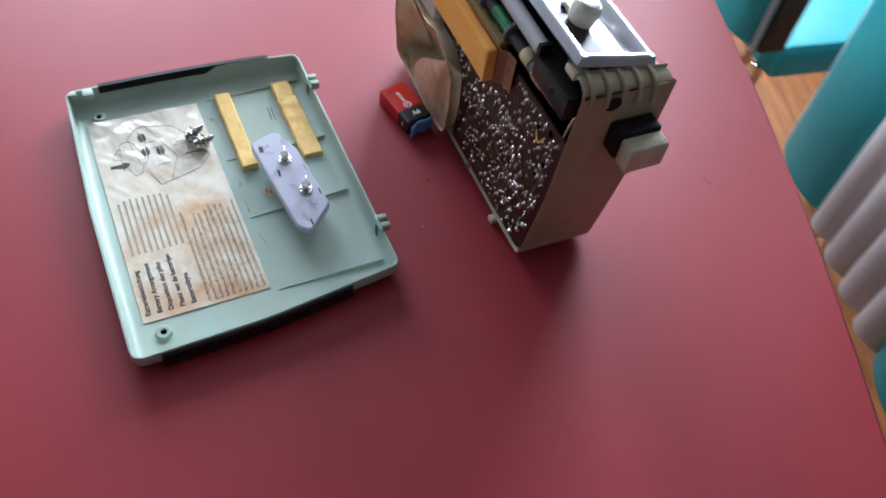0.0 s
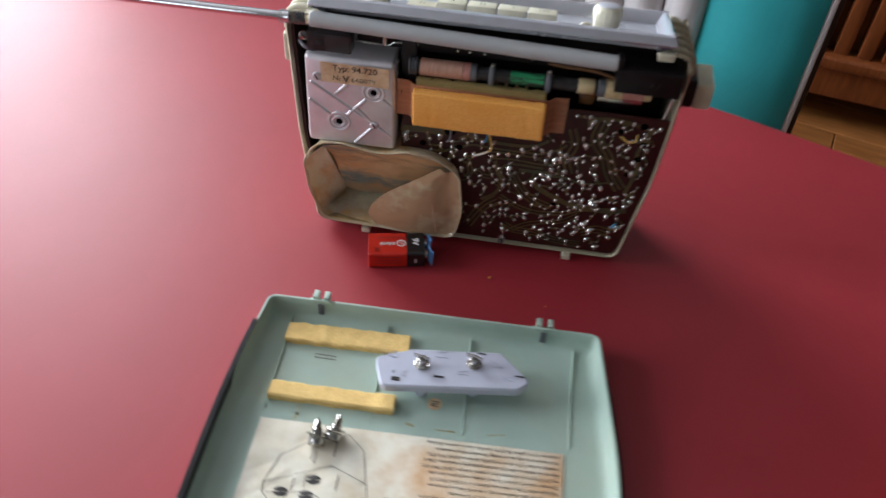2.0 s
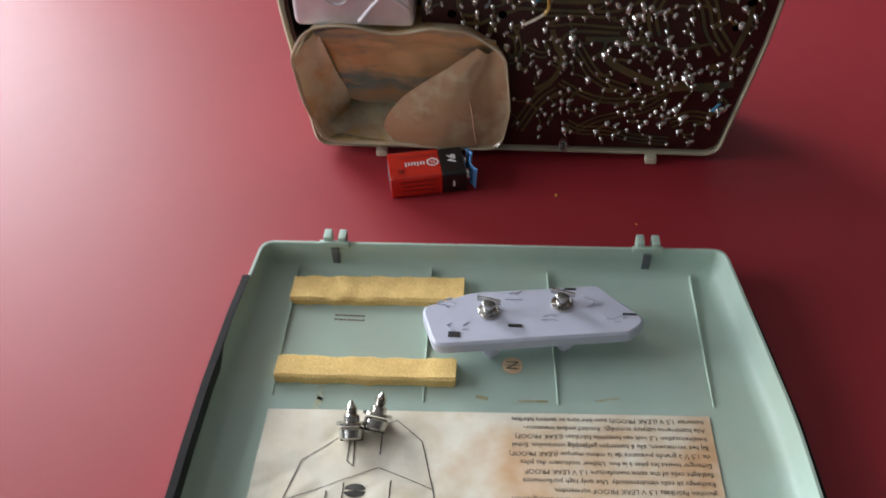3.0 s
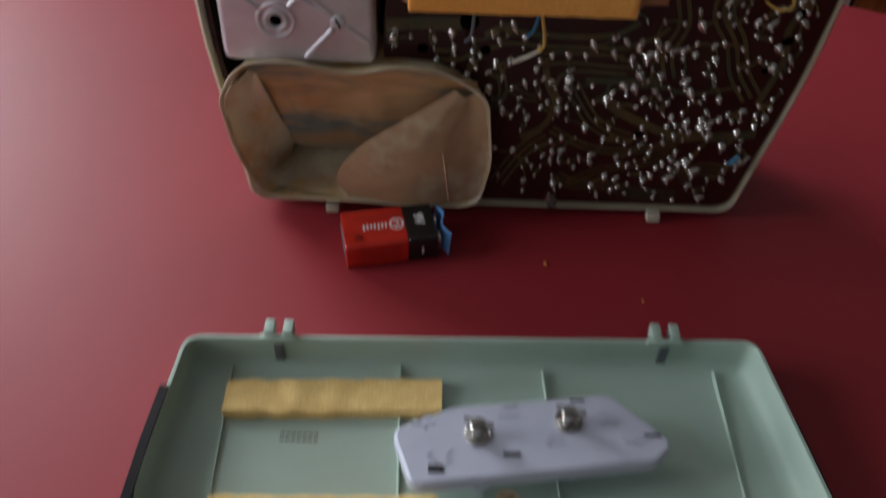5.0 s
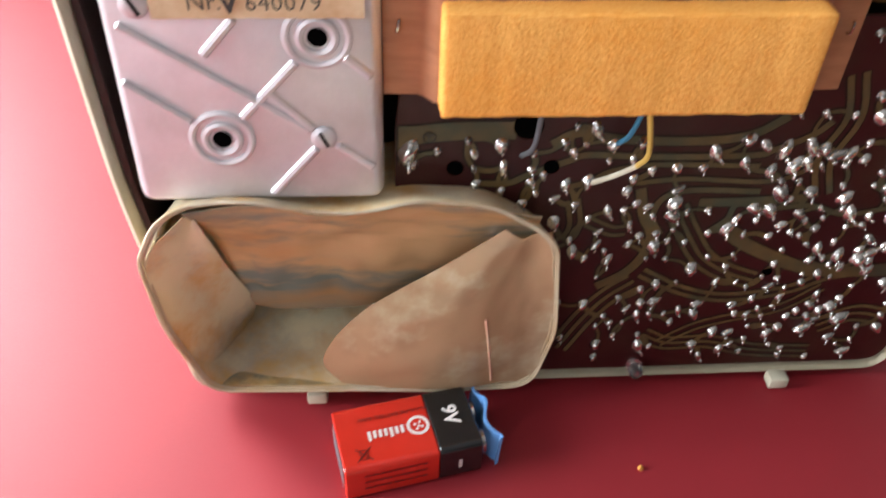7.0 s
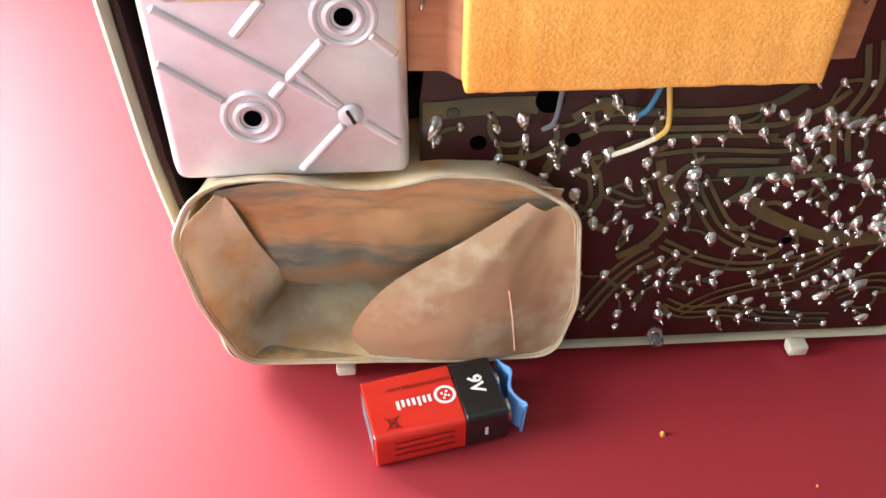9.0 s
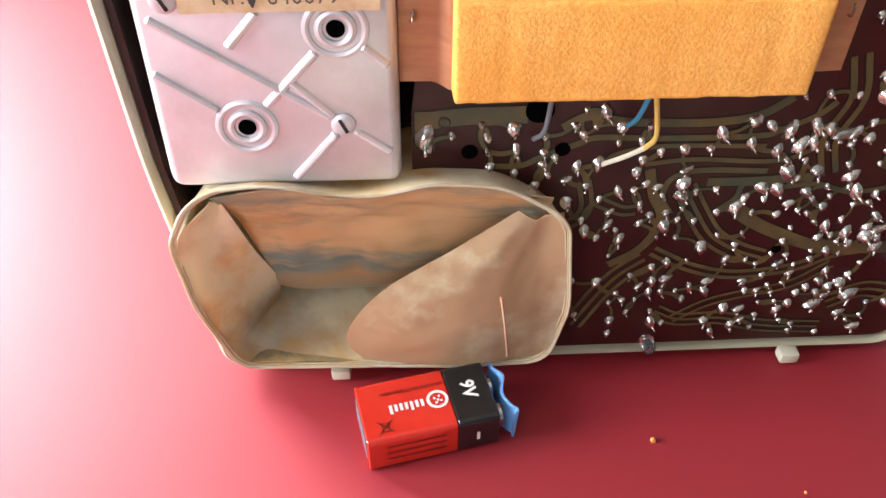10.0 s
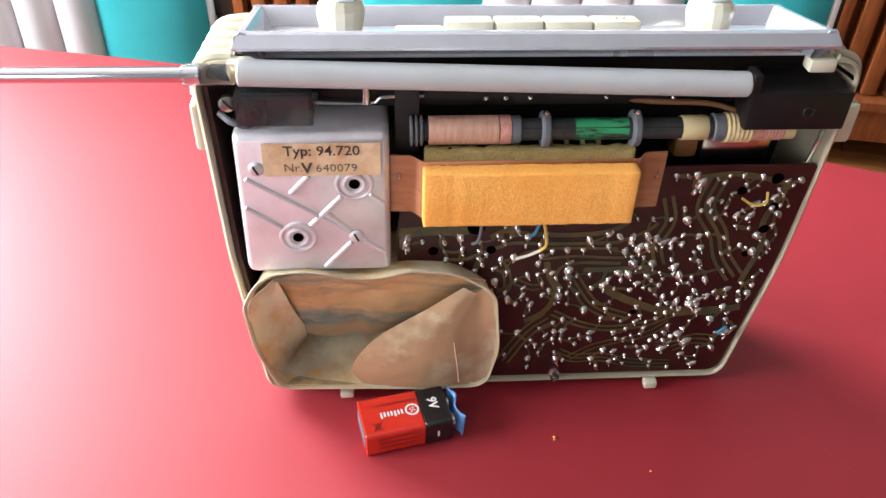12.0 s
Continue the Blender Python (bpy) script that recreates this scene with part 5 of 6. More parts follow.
def build_ferrite():
    y, z, ax = 0.0015, 0.1735, (1, 0, 0)
    rodp = part("ferrite_rod", turned([(0, 0.0046), (0.0005, 0.0050), (0.1755, 0.0050), (0.176, 0.0046)], (-0.0640, y, z), ax, 24), M["ferrite"], radio, "black ferrite aerial rod with windings")
    for a in (-0.5, 0.6, 1.6):
        part("groove", box((0.09, 0.0004, 0.0005), (0.025, y - 0.0049 * math.cos(a), z + 0.0049 * math.sin(a))), M["dark"], rodp)
    ends = []
    for k in range(3):
        ends.append(turned([(0, 0.0058), (0.0004, 0.0070), (0.0012, 0.0070), (0.0016, 0.0058)], (-0.0645 + 0.0022 * k, y, z), ax, 28))
    part("bobbin_end", joined(*ends), M["rubber"], rodp, "ribbed grey bobbin end")

    def winding(x0, x1, r, turns):
        prof = []
        for k in range(turns):
            a = x1 - x0
            prof += [(a * k / turns, r - a / turns * 0.22), (a * (k + 0.5) / turns, r), (a * (k + 0.97) / turns, r - a / turns * 0.22)]
        return turned(prof, (x0, y, z), ax, 28)

    part("winding", winding(-0.0560, -0.0245, 0.0066, 70), M["copper_coil"], rodp, "fine enamelled copper winding")
    part("winding", winding(-0.0240, -0.0190, 0.0067, 8), M["pink_coil"], rodp, "copper end winding")
    part("sleeve", turned([(0, 0.0060), (0.0005, 0.0064), (0.004, 0.0064), (0.0045, 0.0060)], (-0.0188, y, z), ax, 28), M["rubber"], rodp)
    part("winding", winding(0.0800, 0.0925, 0.0072, 6), M["cream_coil"], rodp, "thick cream litz winding")
    part("winding", winding(0.0928, 0.1075, 0.0062, 9), M["pink_coil"], rodp, "pink litz winding")
    part("sleeve", turned([(0, 0.0056), (0.0004, 0.0058), (0.005, 0.0058)], (0.1078, y, z), ax, 24), M["tape"], rodp)
    part("tape_band", turned([(0, 0.0056), (0.0003, 0.0058), (0.0115, 0.0058), (0.012, 0.0056)], (0.0600, y, z), ax, 24), M["tape"], rodp, "cream paper tape band")
    part("sleeve", turned([(0, 0.0062), (0.0004, 0.0066), (0.005, 0.0066)], (0.0745, y, z), ax, 24), M["rubber"], rodp)
    part("paint_mark", turned([(0, 0.00505), (0.0245, 0.00505)], (0.0105, y, z), ax, 24, cap=False), M["green"], rodp, "brushed green paint mark")
    for x in (-0.0030, 0.0385):
        g = part("grommet", turned([(0, 0.0052), (0.0002, 0.0078), (0.0010, 0.0084), (0.0032, 0.0084), (0.0040, 0.0078), (0.0042, 0.0052)], (x - 0.002, y, z), ax, 30, cap=False), M["rubber"], rodp, "grey rubber ring")
        part("solder_dot", turned([(0, 0.0016), (0.0010, 0.0014), (0.0016, 0.0006)], (x, y - 0.0008, z + 0.0083), (0, -0.2, 1), 12), M["solder"], g)
    # eyelets and a tin can under the rod
    for x in (0.0045, 0.0195):
        e = part("eyelet", turned([(0, 0.0048), (0.004, 0.0048), (0.0045, 0.0040), (0.0045, 0.0030), (0.002, 0.0028)], (x, 0.004, 0.1625), (0, -0.5, 1), 22, cap=False), M["tape"], radio, "cream coil former end")
        part("core", turned([(0, 0.0028), (0.0035, 0.0026)], (x, 0.004, 0.1625), (0, -0.5, 1), 16), M["steel"], e)
    part("tin_can", box((0.034, 0.022, 0.016), (0.0930, 0.020, 0.1585), 0.002), M["steel"], radio, "dull tinned can behind the board")
    part("tin_can", box((0.012, 0.012, 0.012), (0.0690, 0.016, 0.1570), 0.003), M["brown_tube"], radio)
    part("wire", wire([(0.020, 0.012, 0.185), (0.045, 0.008, 0.1838), (0.072, 0.006, 0.1835), (0.088, 0.004, 0.180)], 0.0013), M["wire_brown"], radio, "brown lead along the rod")
    part("wire", wire([(-0.0535, -0.004, 0.166), (-0.0500, -0.006, 0.1655), (-0.0460, -0.003, 0.167)], 0.0007), M["black"], radio)


build_ferrite()


def build_upper():
    y, z = -0.0030, 0.2018
    part("aerial_tube", turned([(0, 0.0050), (0.0008, 0.0057), (0.2202, 0.0057), (0.221, 0.0050)], (-0.1365, y, z + 0.0032), (1, 0, -0.032), 32), M["white_tube"], radio, "white plastic aerial tube")
    part("aerial_sleeve", turned([(0, 0.0042), (0.0006, 0.0047), (0.011, 0.0047), (0.0115, 0.0044), (0.021, 0.0044), (0.0215, 0.0036)], (-0.1590, y, z + 0.0024), (1, 0, 0), 28), M["clear"], radio, "clear plastic aerial sleeve")
    part("aerial_joint", rod((-0.1395, y, z + 0.0024), (-0.1362, y, z + 0.0024), 0.0030, 16), M["tape"], radio)
    part("telescopic_aerial", turned([(0, 0.0033), (0.20, 0.0033), (0.2005, 0.0028), (0.30, 0.0028), (0.3005, 0.0023), (0.38, 0.0023), (0.381, 0.0036), (0.386, 0.0036), (0.387, 0.002)], (-0.1520, y, z + 0.0024), (-1, 0, 0.002), 24), M["chrome"], radio, "pulled-out chrome telescopic aerial")
    # black block at the right end, smoked bracket at the left end
    blk = part("end_block", span(0.0850, 0.1315, -0.0085, 0.018, 0.1775, 0.1962, 0.0012), M["black"], radio, "black plastic end block")
    part("end_lug", box((0.004, 0.010, 0.012), (0.0862, -0.003, 0.1985), 0.001), M["black"], blk)
    part("end_hole", ring((0.1130, -0.0086, 0.1868), (0, 1, 0), 0.0024, 0.0006, 20, 8), M["black"], blk)
    part("end_bracket", wire([(0.1305, 0.004, 0.178), (0.1285, 0.002, 0.166), (0.1265, 0.002, 0.1535)], 0.0011), M["steel"], blk)
    br = part("smoked_bracket", joined(span(-0.1390, -0.1065, -0.0072, -0.0058, 0.1815, 0.1960, 0.0003), span(-0.1390, -0.1065, -0.0058, 0.006, 0.1950, 0.1965, 0.0003), span(-0.1080, -0.1065, -0.0058, 0.006, 0.1815, 0.1950, 0.0003)), M["smoke"], radio, "smoked clear plastic bracket")
    part("bracket_hole", ring((-0.1300, -0.0074, 0.1885), (0, 1, 0), 0.0022, 0.0005, 20, 8), M["smoke"], br)
    part("bracket_tab", span(-0.1352, -0.1256, -0.0078, -0.0072, 0.1822, 0.1945, 0.0004), M["smoke"], br)
    part("bracket_hole_dark", turned([(0, 0.0020), (0.0003, 0.0020)], (-0.1300, -0.0079, 0.1885), (0, -1, 0), 16), M["dark"], br)
    sc = part("case_screw", turned([(0, 0.0038), (0.001, 0.0040), (0.0024, 0.0034), (0.0028, 0.002)], (-0.1432, -0.0005, 0.1895), (0.2, -1, 0.2), 20), M["steel"], radio)
    part("slot", box((0.0008, 0.0006, 0.0056), (-0.1426, -0.0034, 0.1900), rot=Matrix.Rotation(radians(-40), 3, "Y")), M["dark"], sc)
    part("lead", wire([(-0.1475, 0.002, 0.1830), (-0.142, -0.003, 0.1815), (-0.136, -0.002, 0.1790), (-0.1330, 0.004, 0.178)], 0.0016), M["rubber"], radio)
    # dark chassis rails behind
    part("chassis_rail", span(-0.105, 0.084, 0.008, 0.012, 0.1825, 0.1930, 0.0006), M["black"], radio)
    part("chassis_rail", span(-0.071, -0.060, 0.004, 0.010, 0.150, 0.1930, 0.0006), M["dark"], radio)
    part("chassis_strip", wire([(-0.106, 0.006, 0.1855), (-0.082, 0.006, 0.1850), (-0.076, 0.006, 0.1880), (-0.058, 0.006, 0.1885)], 0.0008), M["steel"], radio)
    part("chassis_screw", rod((-0.0835, 0.004, 0.186), (-0.0835, 0.004, 0.1945), 0.0018, 12), M["steel"], radio)
    for x, zz in ((-0.030, 0.1862), (-0.021, 0.1862), (-0.010, 0.1864), (0.025, 0.1863), (0.056, 0.1858)):
        part("rail_joint", turned([(0, 0.0014), (0.001, 0.0012), (0.0016, 0.0005)], (x, 0.008, zz), (0, -1, 0), 10), M["solder"], radio)


build_upper()


def build_top_panel():
    # a framed control panel that slopes down to the front
    tilt = Matrix.Translation((0, 0, 0.2135)) @ Matrix.Rotation(radians(-12.5), 4, "X")

    def T(bm):
        bmesh.ops.transform(bm, matrix=tilt, verts=bm.verts)
        return bm

    x0, x1, y0, y1 = -0.1385, 0.1225, -0.0015, 0.0640
    o = rounded([(x0, y0), (x1, y0), (x1, y1), (x0, y1)], 0.002, 3)
    rows = [(0.0, 0.0), (-0.0006, 0.0012), (0.0022, 0.0062), (0.0036, 0.0072), (0.0058, 0.0072), (0.0075, 0.0058), (0.0125, -0.0030), (0.0127, -0.0045), (0.0115, -0.0045), (0.0020, 0.0002), (0.0, 0.0)]
    frame_part = part("panel_frame", T(loft([xy(inset(o, d), z) for d, z in rows], cap0=False, cap1=False)), M["frame"], radio, "polished clear-silver panel frame", smooth=25)
    part("panel", T(span(x0 + 0.011, x1 - 0.011, y0 + 0.011, y1 - 0.011, -0.0055, -0.0012)), M["silver"], radio, "silver control panel")
    part("key_slot", T(span(-0.121, 0.106, 0.0150, 0.0310, -0.0010, -0.0006)), M["black"], radio, "dark slot round the keys")
    keys = (("U", -0.0700, -0.0040), ("K", -0.0482, 0.0), ("M", -0.0262, 0.0), ("L", -0.0044, 0.0), ("AFC", 0.0172, 0.0))
    for text, kx, dz in keys:
        k = part("key", T(span(kx, kx + 0.0208, 0.0155, 0.0290, -0.0005, 0.0084 + dz, 0.0012)), M["ivory"], radio, "ivory push key")
        m = Matrix.Translation((kx + 0.0104, 0.0222, 0.0086 + dz)) @ Matrix.Rotation(math.pi, 4, "Z")
        part("key_letter", T(lettering(text, 0.0058, m, "CENTER")), M["ink_grey"], k)
    for kx in (-0.0940, 0.0735):
        n, loops = 16, []
        for h, r in ((-0.003, 0.0086), (0.0, 0.0090), (0.008, 0.0106), (0.0110, 0.0108), (0.0138, 0.0100), (0.0150, 0.0088)):
            loops.append([Vector((kx + r * math.cos(2 * math.pi * (i + 0.5) / n), 0.0300 + r * math.sin(2 * math.pi * (i + 0.5) / n), h)) for i in range(n)])
        kn = part("knob", T(loft(loops)), M["ivory"], radio, "faceted ivory knob", smooth=10)
        part("knob_cap", T(turned([(0, 0.0078), (0.0006, 0.0078), (0.0010, 0.0070)], (kx, 0.0300, 0.0151), n=32)), M["silver"], kn)
        part("knob_pointer", T(wire([(kx - 0.0085, 0.0262, -0.002), (kx - 0.014, 0.0250, 0.0020), (kx - 0.019, 0.0262, -0.001)], 0.0016)), M["ivory"], kn)


build_top_panel()


# ---- polythene battery pouch in the radio ----
def build_pouch():
    p = thing("plastic_pouch", (-0.083, -0.016, 0.02), "yellowed open polythene pouch hanging out of the radio", "plastic pouch")
    base = rounded([(-0.1355, 0.0165), (-0.0900, 0.0165), (-0.0560, 0.0140), (-0.0215, 0.0135), (-0.0165, 0.0450), (-0.0205, 0.0850), (-0.0420, 0.0985), (-0.0670, 0.1000), (-0.0900, 0.0950), (-0.1130, 0.1020), (-0.1390, 0.0985), (-0.1492, 0.0780), (-0.1455, 0.0450)],
                   [0.013, 0.06, 0.06, 0.014, 0.06, 0.018, 0.03, 0.04, 0.05, 0.04, 0.020, 0.018, 0.08], 8)
    mid_ = Vector((-0.083, 0.056))

    def at(k, y, wob=0.0):
        return [Vector((mid_.x + (q.x - mid_.x) * k, y + wob * noise.noise((q.x * 60, q.y * 60, 2)), mid_.y + (q.y - mid_.y) * k)) for q in base]

    # outer skin, lip and inner skin in one sheet
    rows = [(0.992, -0.0078), (0.996, -0.0090), (1.000, -0.0105), (0.998, -0.0110), (0.990, -0.0106), (0.980, -0.0080), (0.960, -0.0010), (0.92, 0.012), (0.87, 0.026), (0.80, 0.0345)]
    part("pouch_wall", loft([at(k, y, 0.0016) for k, y in rows], cap0=False, cap1=True), M["pouch"], p, "creased translucent wall", smooth=70)
    for k, y, r in ((1.001, -0.0109, 0.0005), (0.990, -0.0107, 0.00035), (0.979, -0.0100, 0.0004)):
        line = at(k, y, 0.0016)
        part("pouch_lip", wire([*line, line[0]], r, 6, steps=2), M["pouch_rim"], p, "pale welded lip")

    def spline(pts, n):
        P = [Vector(q) for q in pts]
        P = [P[0] * 2 - P[1]] + P + [P[-1] * 2 - P[-2]]
        out = []
        for k in range(n + 1):
            f = k / n * (len(P) - 3)
            i = min(int(f), len(P) - 4)
            t = f - i
            a, b, c, d = P[i : i + 4]
            out.append(0.5 * (2 * b + (c - a) * t + (2 * a - 5 * b + 4 * c - d) * t * t + (3 * b - a - 3 * c + d) * t ** 3))
        return out

    def film(name, net, material, label, wrinkle=0.0007, seed=0.0, n=26):
        """A thin soft sheet through a net of a few points, lightly creased."""
        across = [spline(row, n) for row in net]
        grid = [spline([row[k] for row in across], n) for k in range(n + 1)]
        bm = bmesh.new()
        vs = []
        for i, row in enumerate(grid):
            line = []
            for j, q in enumerate(row):
                inside = min(1.0, 6 * min(i, n - i, j, n - j) / n + 0.25)
                crease_ = abs(noise.noise((q.x * 70 + seed, q.z * 110, 3))) + 0.6 * abs(noise.noise((q.x * 160, q.z * 60 + seed, 8)))
                line.append(bm.verts.new(q + Vector((0, wrinkle * inside * (crease_ * 2 - 0.8), 0))))
            vs.append(line)
        for r0, r1 in zip(vs, vs[1:]):
            for j in range(n):
                bm.faces.new((r0[j], r0[j + 1], r1[j + 1], r1[j]))
        bmesh.ops.recalc_face_normals(bm, faces=bm.faces)
        bmesh.ops.solidify(bm, geom=list(bm.faces), thickness=0.0004)
        return part(name, bm, material, p, label, smooth=70)

    film("folded_flap", [[(-0.1330, -0.0095, 0.0950), (-0.1465, -0.0100, 0.0780), (-0.1455, -0.0100, 0.0500), (-0.1385, -0.0095, 0.0205)],
                         [(-0.1315, -0.0055, 0.0920), (-0.1370, -0.0010, 0.0680), (-0.1360, 0.0020, 0.0440), (-0.1350, -0.0020, 0.0185)],
                         [(-0.1305, -0.0070, 0.0930), (-0.1265, 0.0070, 0.0600), (-0.1220, 0.0180, 0.0330), (-0.1265, 0.0200, 0.0165)]], M["pouch"], "folded side of the pouch", 0.0006, 2.0)
    film("folded_flap", [[(-0.1330, -0.0095, 0.0965), (-0.1110, -0.0100, 0.0995), (-0.0900, -0.0100, 0.0950), (-0.0620, -0.0102, 0.0992), (-0.0265, -0.0100, 0.0930)],
                         [(-0.1290, 0.0030, 0.0780), (-0.1110, 0.0000, 0.0800), (-0.0900, 0.0015, 0.0780), (-0.0640, 0.0000, 0.0790), (-0.0260, 0.0020, 0.0770)],
                         [(-0.1255, 0.0120, 0.0520), (-0.1120, 0.0090, 0.0550), (-0.0930, 0.0105, 0.0550), (-0.0700, 0.0080, 0.0550), (-0.0330, 0.0100, 0.0560)],
                         [(-0.1218, 0.0175, 0.0320), (-0.1130, 0.0190, 0.0280), (-0.0960, 0.0190, 0.0275), (-0.0800, 0.0180, 0.0300), (-0.0550, 0.0160, 0.0400)]], M["pouch_top"], "stained upper fold of the pouch", 0.0014, 5.0)
    film("pouch_floor", [[(-0.1390, -0.0090, 0.0185), (-0.1100, -0.0095, 0.0175), (-0.0800, -0.0095, 0.0165), (-0.0350, -0.0095, 0.0165)],
                         [(-0.1370, 0.0080, 0.0185), (-0.1100, 0.0080, 0.0160), (-0.0800, 0.0080, 0.0165), (-0.0350, 0.0080, 0.0170)],
                         [(-0.1340, 0.0280, 0.0240), (-0.1100, 0.0290, 0.0190), (-0.0800, 0.0290, 0.0190), (-0.0380, 0.0290, 0.0210)],
                         [(-0.1320, 0.0330, 0.0500), (-0.1100, 0.0335, 0.0480), (-0.0800, 0.0335, 0.0480), (-0.0400, 0.0330, 0.0480)]], M["pouch_floor"], "cloudy floor of the pouch", 0.0008, 9.0)
    film("folded_flap", [[(-0.0900, -0.0090, 0.0165), (-0.0960, -0.0095, 0.0310), (-0.0830, -0.0085, 0.0515), (-0.0565, -0.0085, 0.0715), (-0.0370, -0.0090, 0.0870)],
                         [(-0.0700, -0.0112, 0.0158), (-0.0700, -0.0130, 0.0320), (-0.0620, -0.0125, 0.0500), (-0.0470, -0.0108, 0.0680), (-0.0340, -0.0095, 0.0850)],
                         [(-0.0480, -0.0118, 0.0155), (-0.0460, -0.0132, 0.0320), (-0.0440, -0.0122, 0.0500), (-0.0380, -0.0104, 0.0680), (-0.0310, -0.0095, 0.0835)],
                         [(-0.0340, -0.0100, 0.0160), (-0.0310, -0.0102, 0.0320), (-0.0300, -0.0096, 0.0500), (-0.0290, -0.0088, 0.0680), (-0.0280, -0.0092, 0.0850)],
                         [(-0.0230, -0.0100, 0.0165), (-0.0185, -0.0102, 0.0320), (-0.0180, -0.0102, 0.0500), (-0.0200, -0.0102, 0.0680), (-0.0225, -0.0100, 0.0865)]], M["pouch_flap"], "tan flap folded across the mouth", 0.0006, 1.0)
    part("crease", wire([(-0.0412, -0.0124, 0.0510), (-0.0395, -0.0126, 0.0390), (-0.0372, -0.0114, 0.0190)], 0.0004), M["pink"], p, "soft reddish crease line")


build_pouch()


# ---- 9 V block battery ----
def build_battery():
    b = thing("battery", (-0.0680, -0.0285, 0), "red and black nine volt block battery lying on its side", "battery", "", 12.0)
    L, W, H = 0.0476, 0.0264, 0.0166

    def shell(x0, x1):
        o = rounded([(-W / 2, 0.0), (W / 2, 0.0), (W / 2, H), (-W / 2, H)], 0.0026, 4)
        rows = [(x0, 0.0004), (x0 + 0.0004, 0.0), (x1 - 0.0004, 0.0), (x1, 0.0004)]
        return loft([[Vector((x, q.x, q.y)) for q in inset(o, d)] for x, d in rows])

    part("red_wrap", shell(-L / 2, 0.0085), M["bat_red"], b, "glossy red wrapper", local=True)
    part("black_wrap", shell(0.0086, L / 2), M["bat_black"], b, "glossy black wrapper end", local=True)
    part("end_cap", loft([[Vector((-L / 2 - 0.0003, y, z)) for y, z in ((-0.0095, 0.003), (0.0095, 0.003), (0.0095, H - 0.003), (-0.0095, H - 0.003))], [Vector((-L / 2 + 0.001, y, z)) for y, z in ((-0.0095, 0.003), (0.0095, 0.003), (0.0095, H - 0.003), (-0.0095, H - 0.003))]]), M["rubber"], b, "dark end cap", local=True)
    for y in (-0.0063, 0.0063):
        part("terminal", turned([(0, 0.0040), (0.0022, 0.0042), (0.0026, 0.0034), (0.0026, 0.002)], (L / 2, y, H / 2), (1, 0, 0), 18), M["steel"], b, "snap terminal", local=True)
    loops = []
    for k in range(15):
        t = -1 + 2 * k / 14
        x = L / 2 + 0.0032 + 0.0012 * math.sin(t * 5.5) + (0.0010 if k < 2 else 0)
        z1 = 0.0165 + 0.0012 * math.sin(t * 4 + 1)
        loops.append([Vector((x, t * 0.0125, 0.0012)), Vector((x + 0.0009, t * 0.0125, 0.0012)), Vector((x + 0.0019, t * 0.0125, z1)), Vector((x + 0.0010, t * 0.0125, z1))])
    part("blue_tab", loft(loops), M["blue"], b, "bent blue protective strip over the terminals", local=True)
    z = H + 0.00015
    up = Matrix.Rotation(math.pi, 4, "Z")
    part("volt_mark", lettering("9V", 0.0072, Matrix.Translation((0.0158, 0.0012, z)) @ Matrix.Rotation(radians(-90), 4, "Z"), "CENTER", bold=0.0002), M["white_ink"], b, "white print", local=True)
    lg = joined(ring((0.0040, -0.0005, z), (0, 0, 1), 0.0034, 0.00055, 32, 4, flat=0.05))
    part("round_mark", lg, M["white_ink"], b, "plain white ring", local=True)
    dots = bmesh.new()
    for dx, dy in ((-0.001, 0.0006), (0.0008, 0.0012), (0.0002, -0.0003), (-0.0006, -0.0014), (0.0013, -0.0008)):
        turned([(0, 0.0005), (0.0001, 0.0005)], (0.0040 + dx, -0.0005 + dy, z - 0.00005), n=10, bm=dots)
    part("mark_dots", dots, M["white_ink"], b, local=True)
    part("brand_bar", joined(*[stroke([(-0.0130 + 0.0019 * k, -0.0026 if k in (0, 4) else -0.0018), (-0.0130 + 0.0019 * k, 0.0006)], 0.0011, z) for k in range(7)]), M["white_ink"], b, "white print drawn as bars", local=True)
    part("small_print", lettering("ALKALINE BATTERIJ 6LR61", 0.0021, Matrix.Translation((0.0085, 0.0062, z)) @ up, "LEFT", bold=0.00004), M["red_ink"], b, "small dark printed line", local=True)
    part("bin_mark", joined(stroke([(-0.0188, -0.0102), (-0.0138, -0.0052)], 0.0005, z), stroke([(-0.0188, -0.0052), (-0.0138, -0.0102)], 0.0005, z),
                            stroke([(-0.0176, -0.0060), (-0.0150, -0.0060), (-0.0152, -0.0096), (-0.0174, -0.0096)], 0.0004, z, closed=True)), M["red_ink"], b, "crossed-out bin symbol", local=True)
    side = bmesh.new()
    for r in range(3):
        for k in range(9):
            x = -0.017 + 0.0024 * k
            stroke([(x, 0.0125 - 0.0034 * r), (x + 0.0017, 0.0125 - 0.0034 * r)], 0.0008, -W / 2 - 0.00015, "xz", bm=side)
    part("side_print", side, M["red_ink"], b, "small dark print on the edge", local=True)
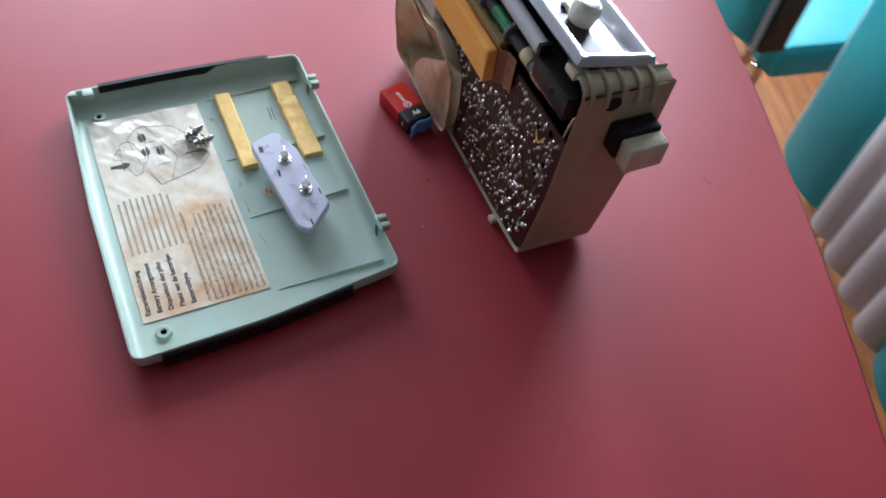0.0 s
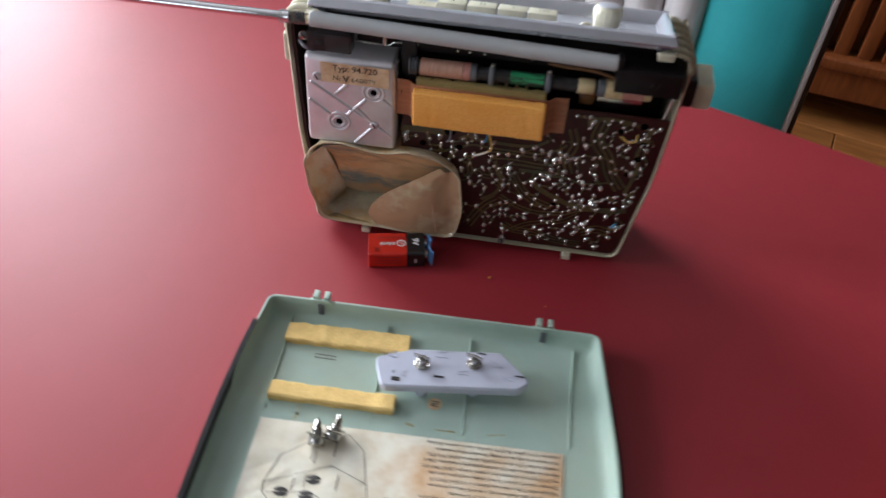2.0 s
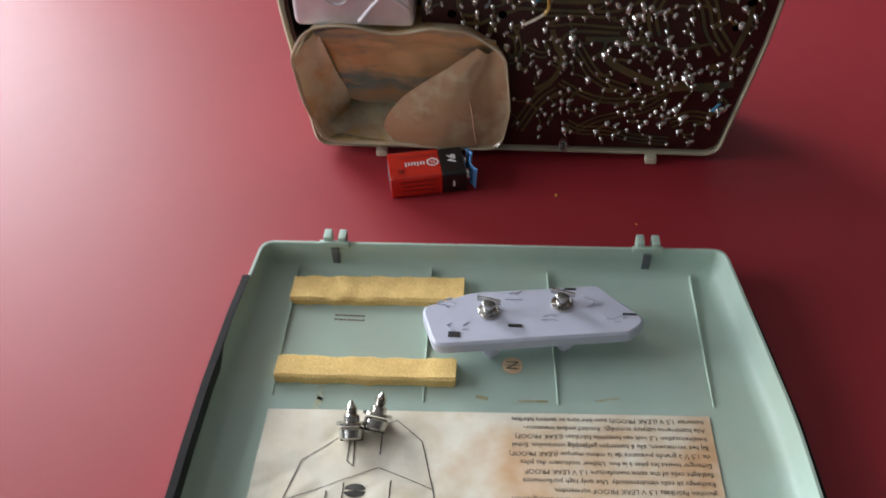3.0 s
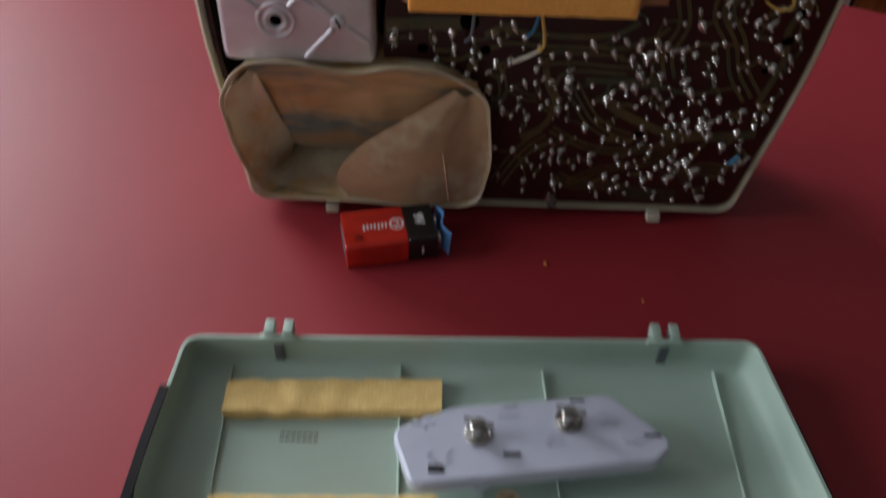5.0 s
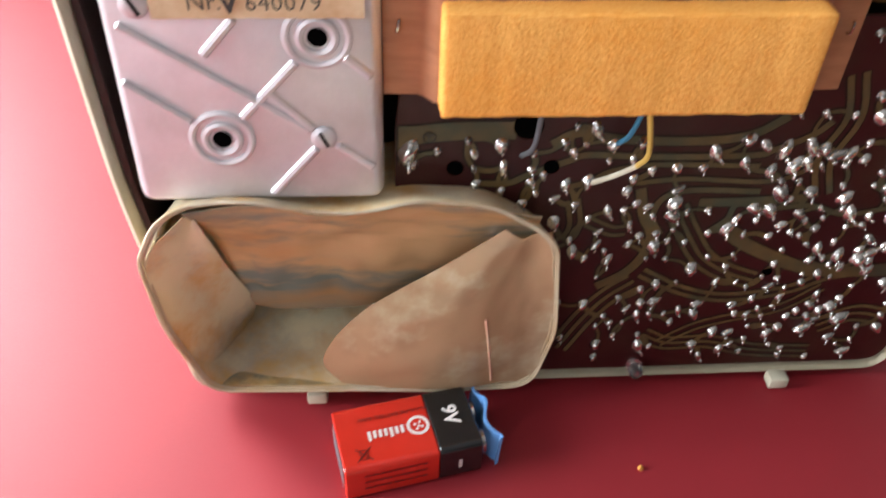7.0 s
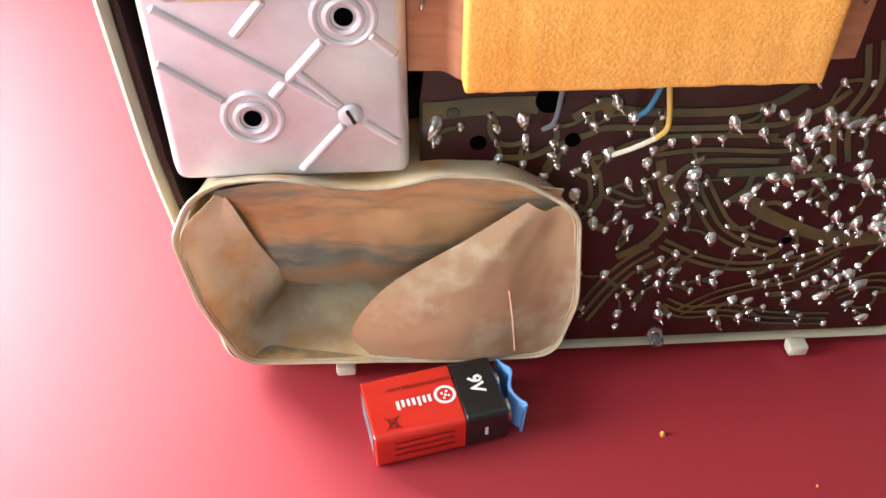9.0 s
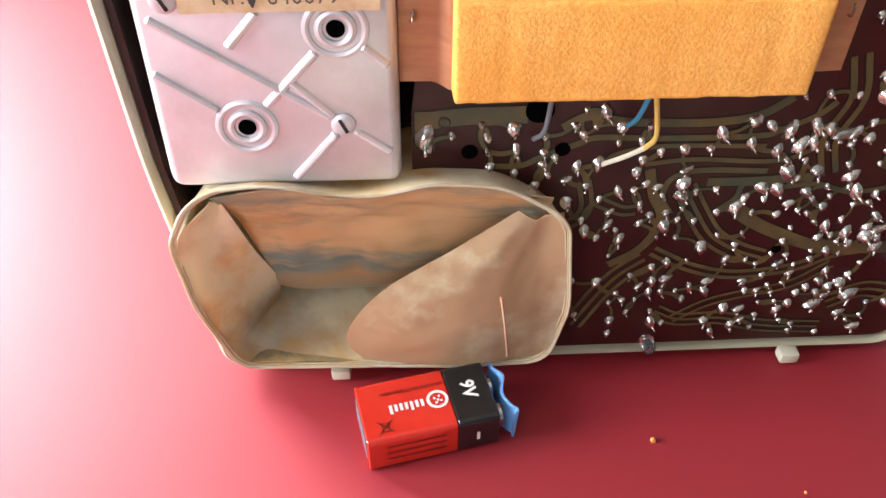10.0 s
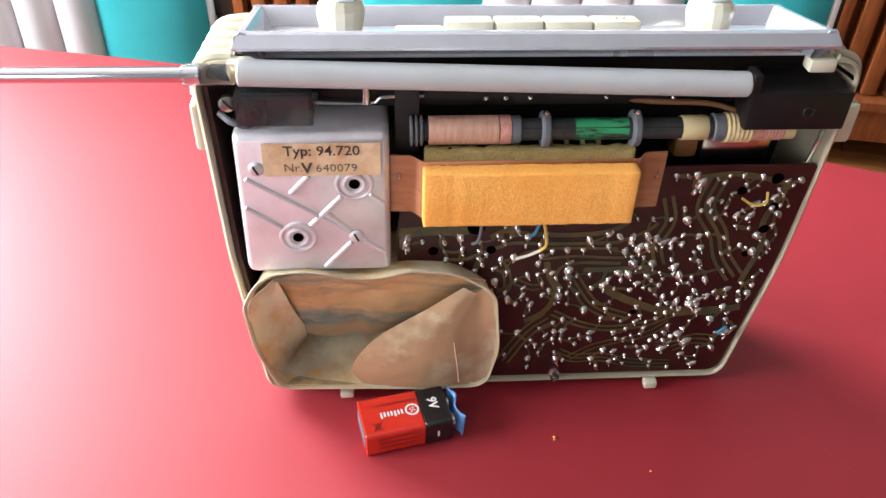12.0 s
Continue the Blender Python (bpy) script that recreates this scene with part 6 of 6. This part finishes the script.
    part("minus_mark", stroke([(0.0158, 0.0062), (0.0158, 0.0098)], 0.0012, -W / 2 - 0.00015, "xz"), M["white_ink"], b, local=True)


build_battery()

# ---- crumbs and scratches on the table ----
for x, y, s in ((0.0142, -0.0383, 0.0011), (0.062, -0.062, 0.0006)):
    cr = bmesh.new()
    bmesh.ops.create_icosphere(cr, subdivisions=1, radius=s)
    for v in cr.verts:
        v.co = v.co * (1 + 0.4 * noise.noise(v.co * 900)) + Vector((x, y, s * 0.7))
    ob = part("crumb", cr, M["foam"], None)
    tagged(ob, "tiny orange foam crumb on the red table", "crumb", "crumbs on the table")


for pts, w, key in (([(-0.411, -0.175), (-0.415, -0.158), (-0.410, -0.144)], 0.0008, "scratch"), ([(-0.180, 0.090), (-0.160, 0.060), (-0.150, 0.052)], 0.0006, "scratch"),
                    ([(0.091, 0.211), (0.098, 0.214)], 0.0018, "edge"), ([(0.103, 0.218), (0.109, 0.222)], 0.0010, "edge"), ([(0.090, -0.200), (0.128, -0.188)], 0.0005, "scratch"), ([(0.160, -0.050), (0.176, -0.072)], 0.0005, "scratch")):
    bm = stroke([uv_inverse(p) for p in pts], w, 0.00012)
    part("scratch" if key == "scratch" else "rub_mark", bm, M[key], table, "faint scratch in the laminate" if key == "scratch" else "dark rub mark", local=True, smooth=0)


# ---- floor planks ----
rng = random.Random(5)
plank_mesh = mesh_of("plank", box((1.18, 0.136, 0.02), (0, 0, 0), 0.002, 1), M["plank"], 0)
for r in range(33):
    v = -2.13 + 0.138 * r
    off = rng.uniform(0, 1.1)
    for k in range(6):
        u = -2.6 + off + 1.183 * k
        u0, u1 = max(u - 0.59, -1.998), min(u + 0.59, 2.598)
        if u1 - u0 < 0.03:
            continue
        whole = u1 - u0 > 1.179
        pl = new("plank", plank_mesh if whole else mesh_of("plank", box((u1 - u0, 0.136, 0.02), (0, 0, 0), 0.002, 1), M["plank"], 0))
        pl.parent = floor
        pl.location = ((u0 + u1) / 2, v, FLOOR - 0.01)
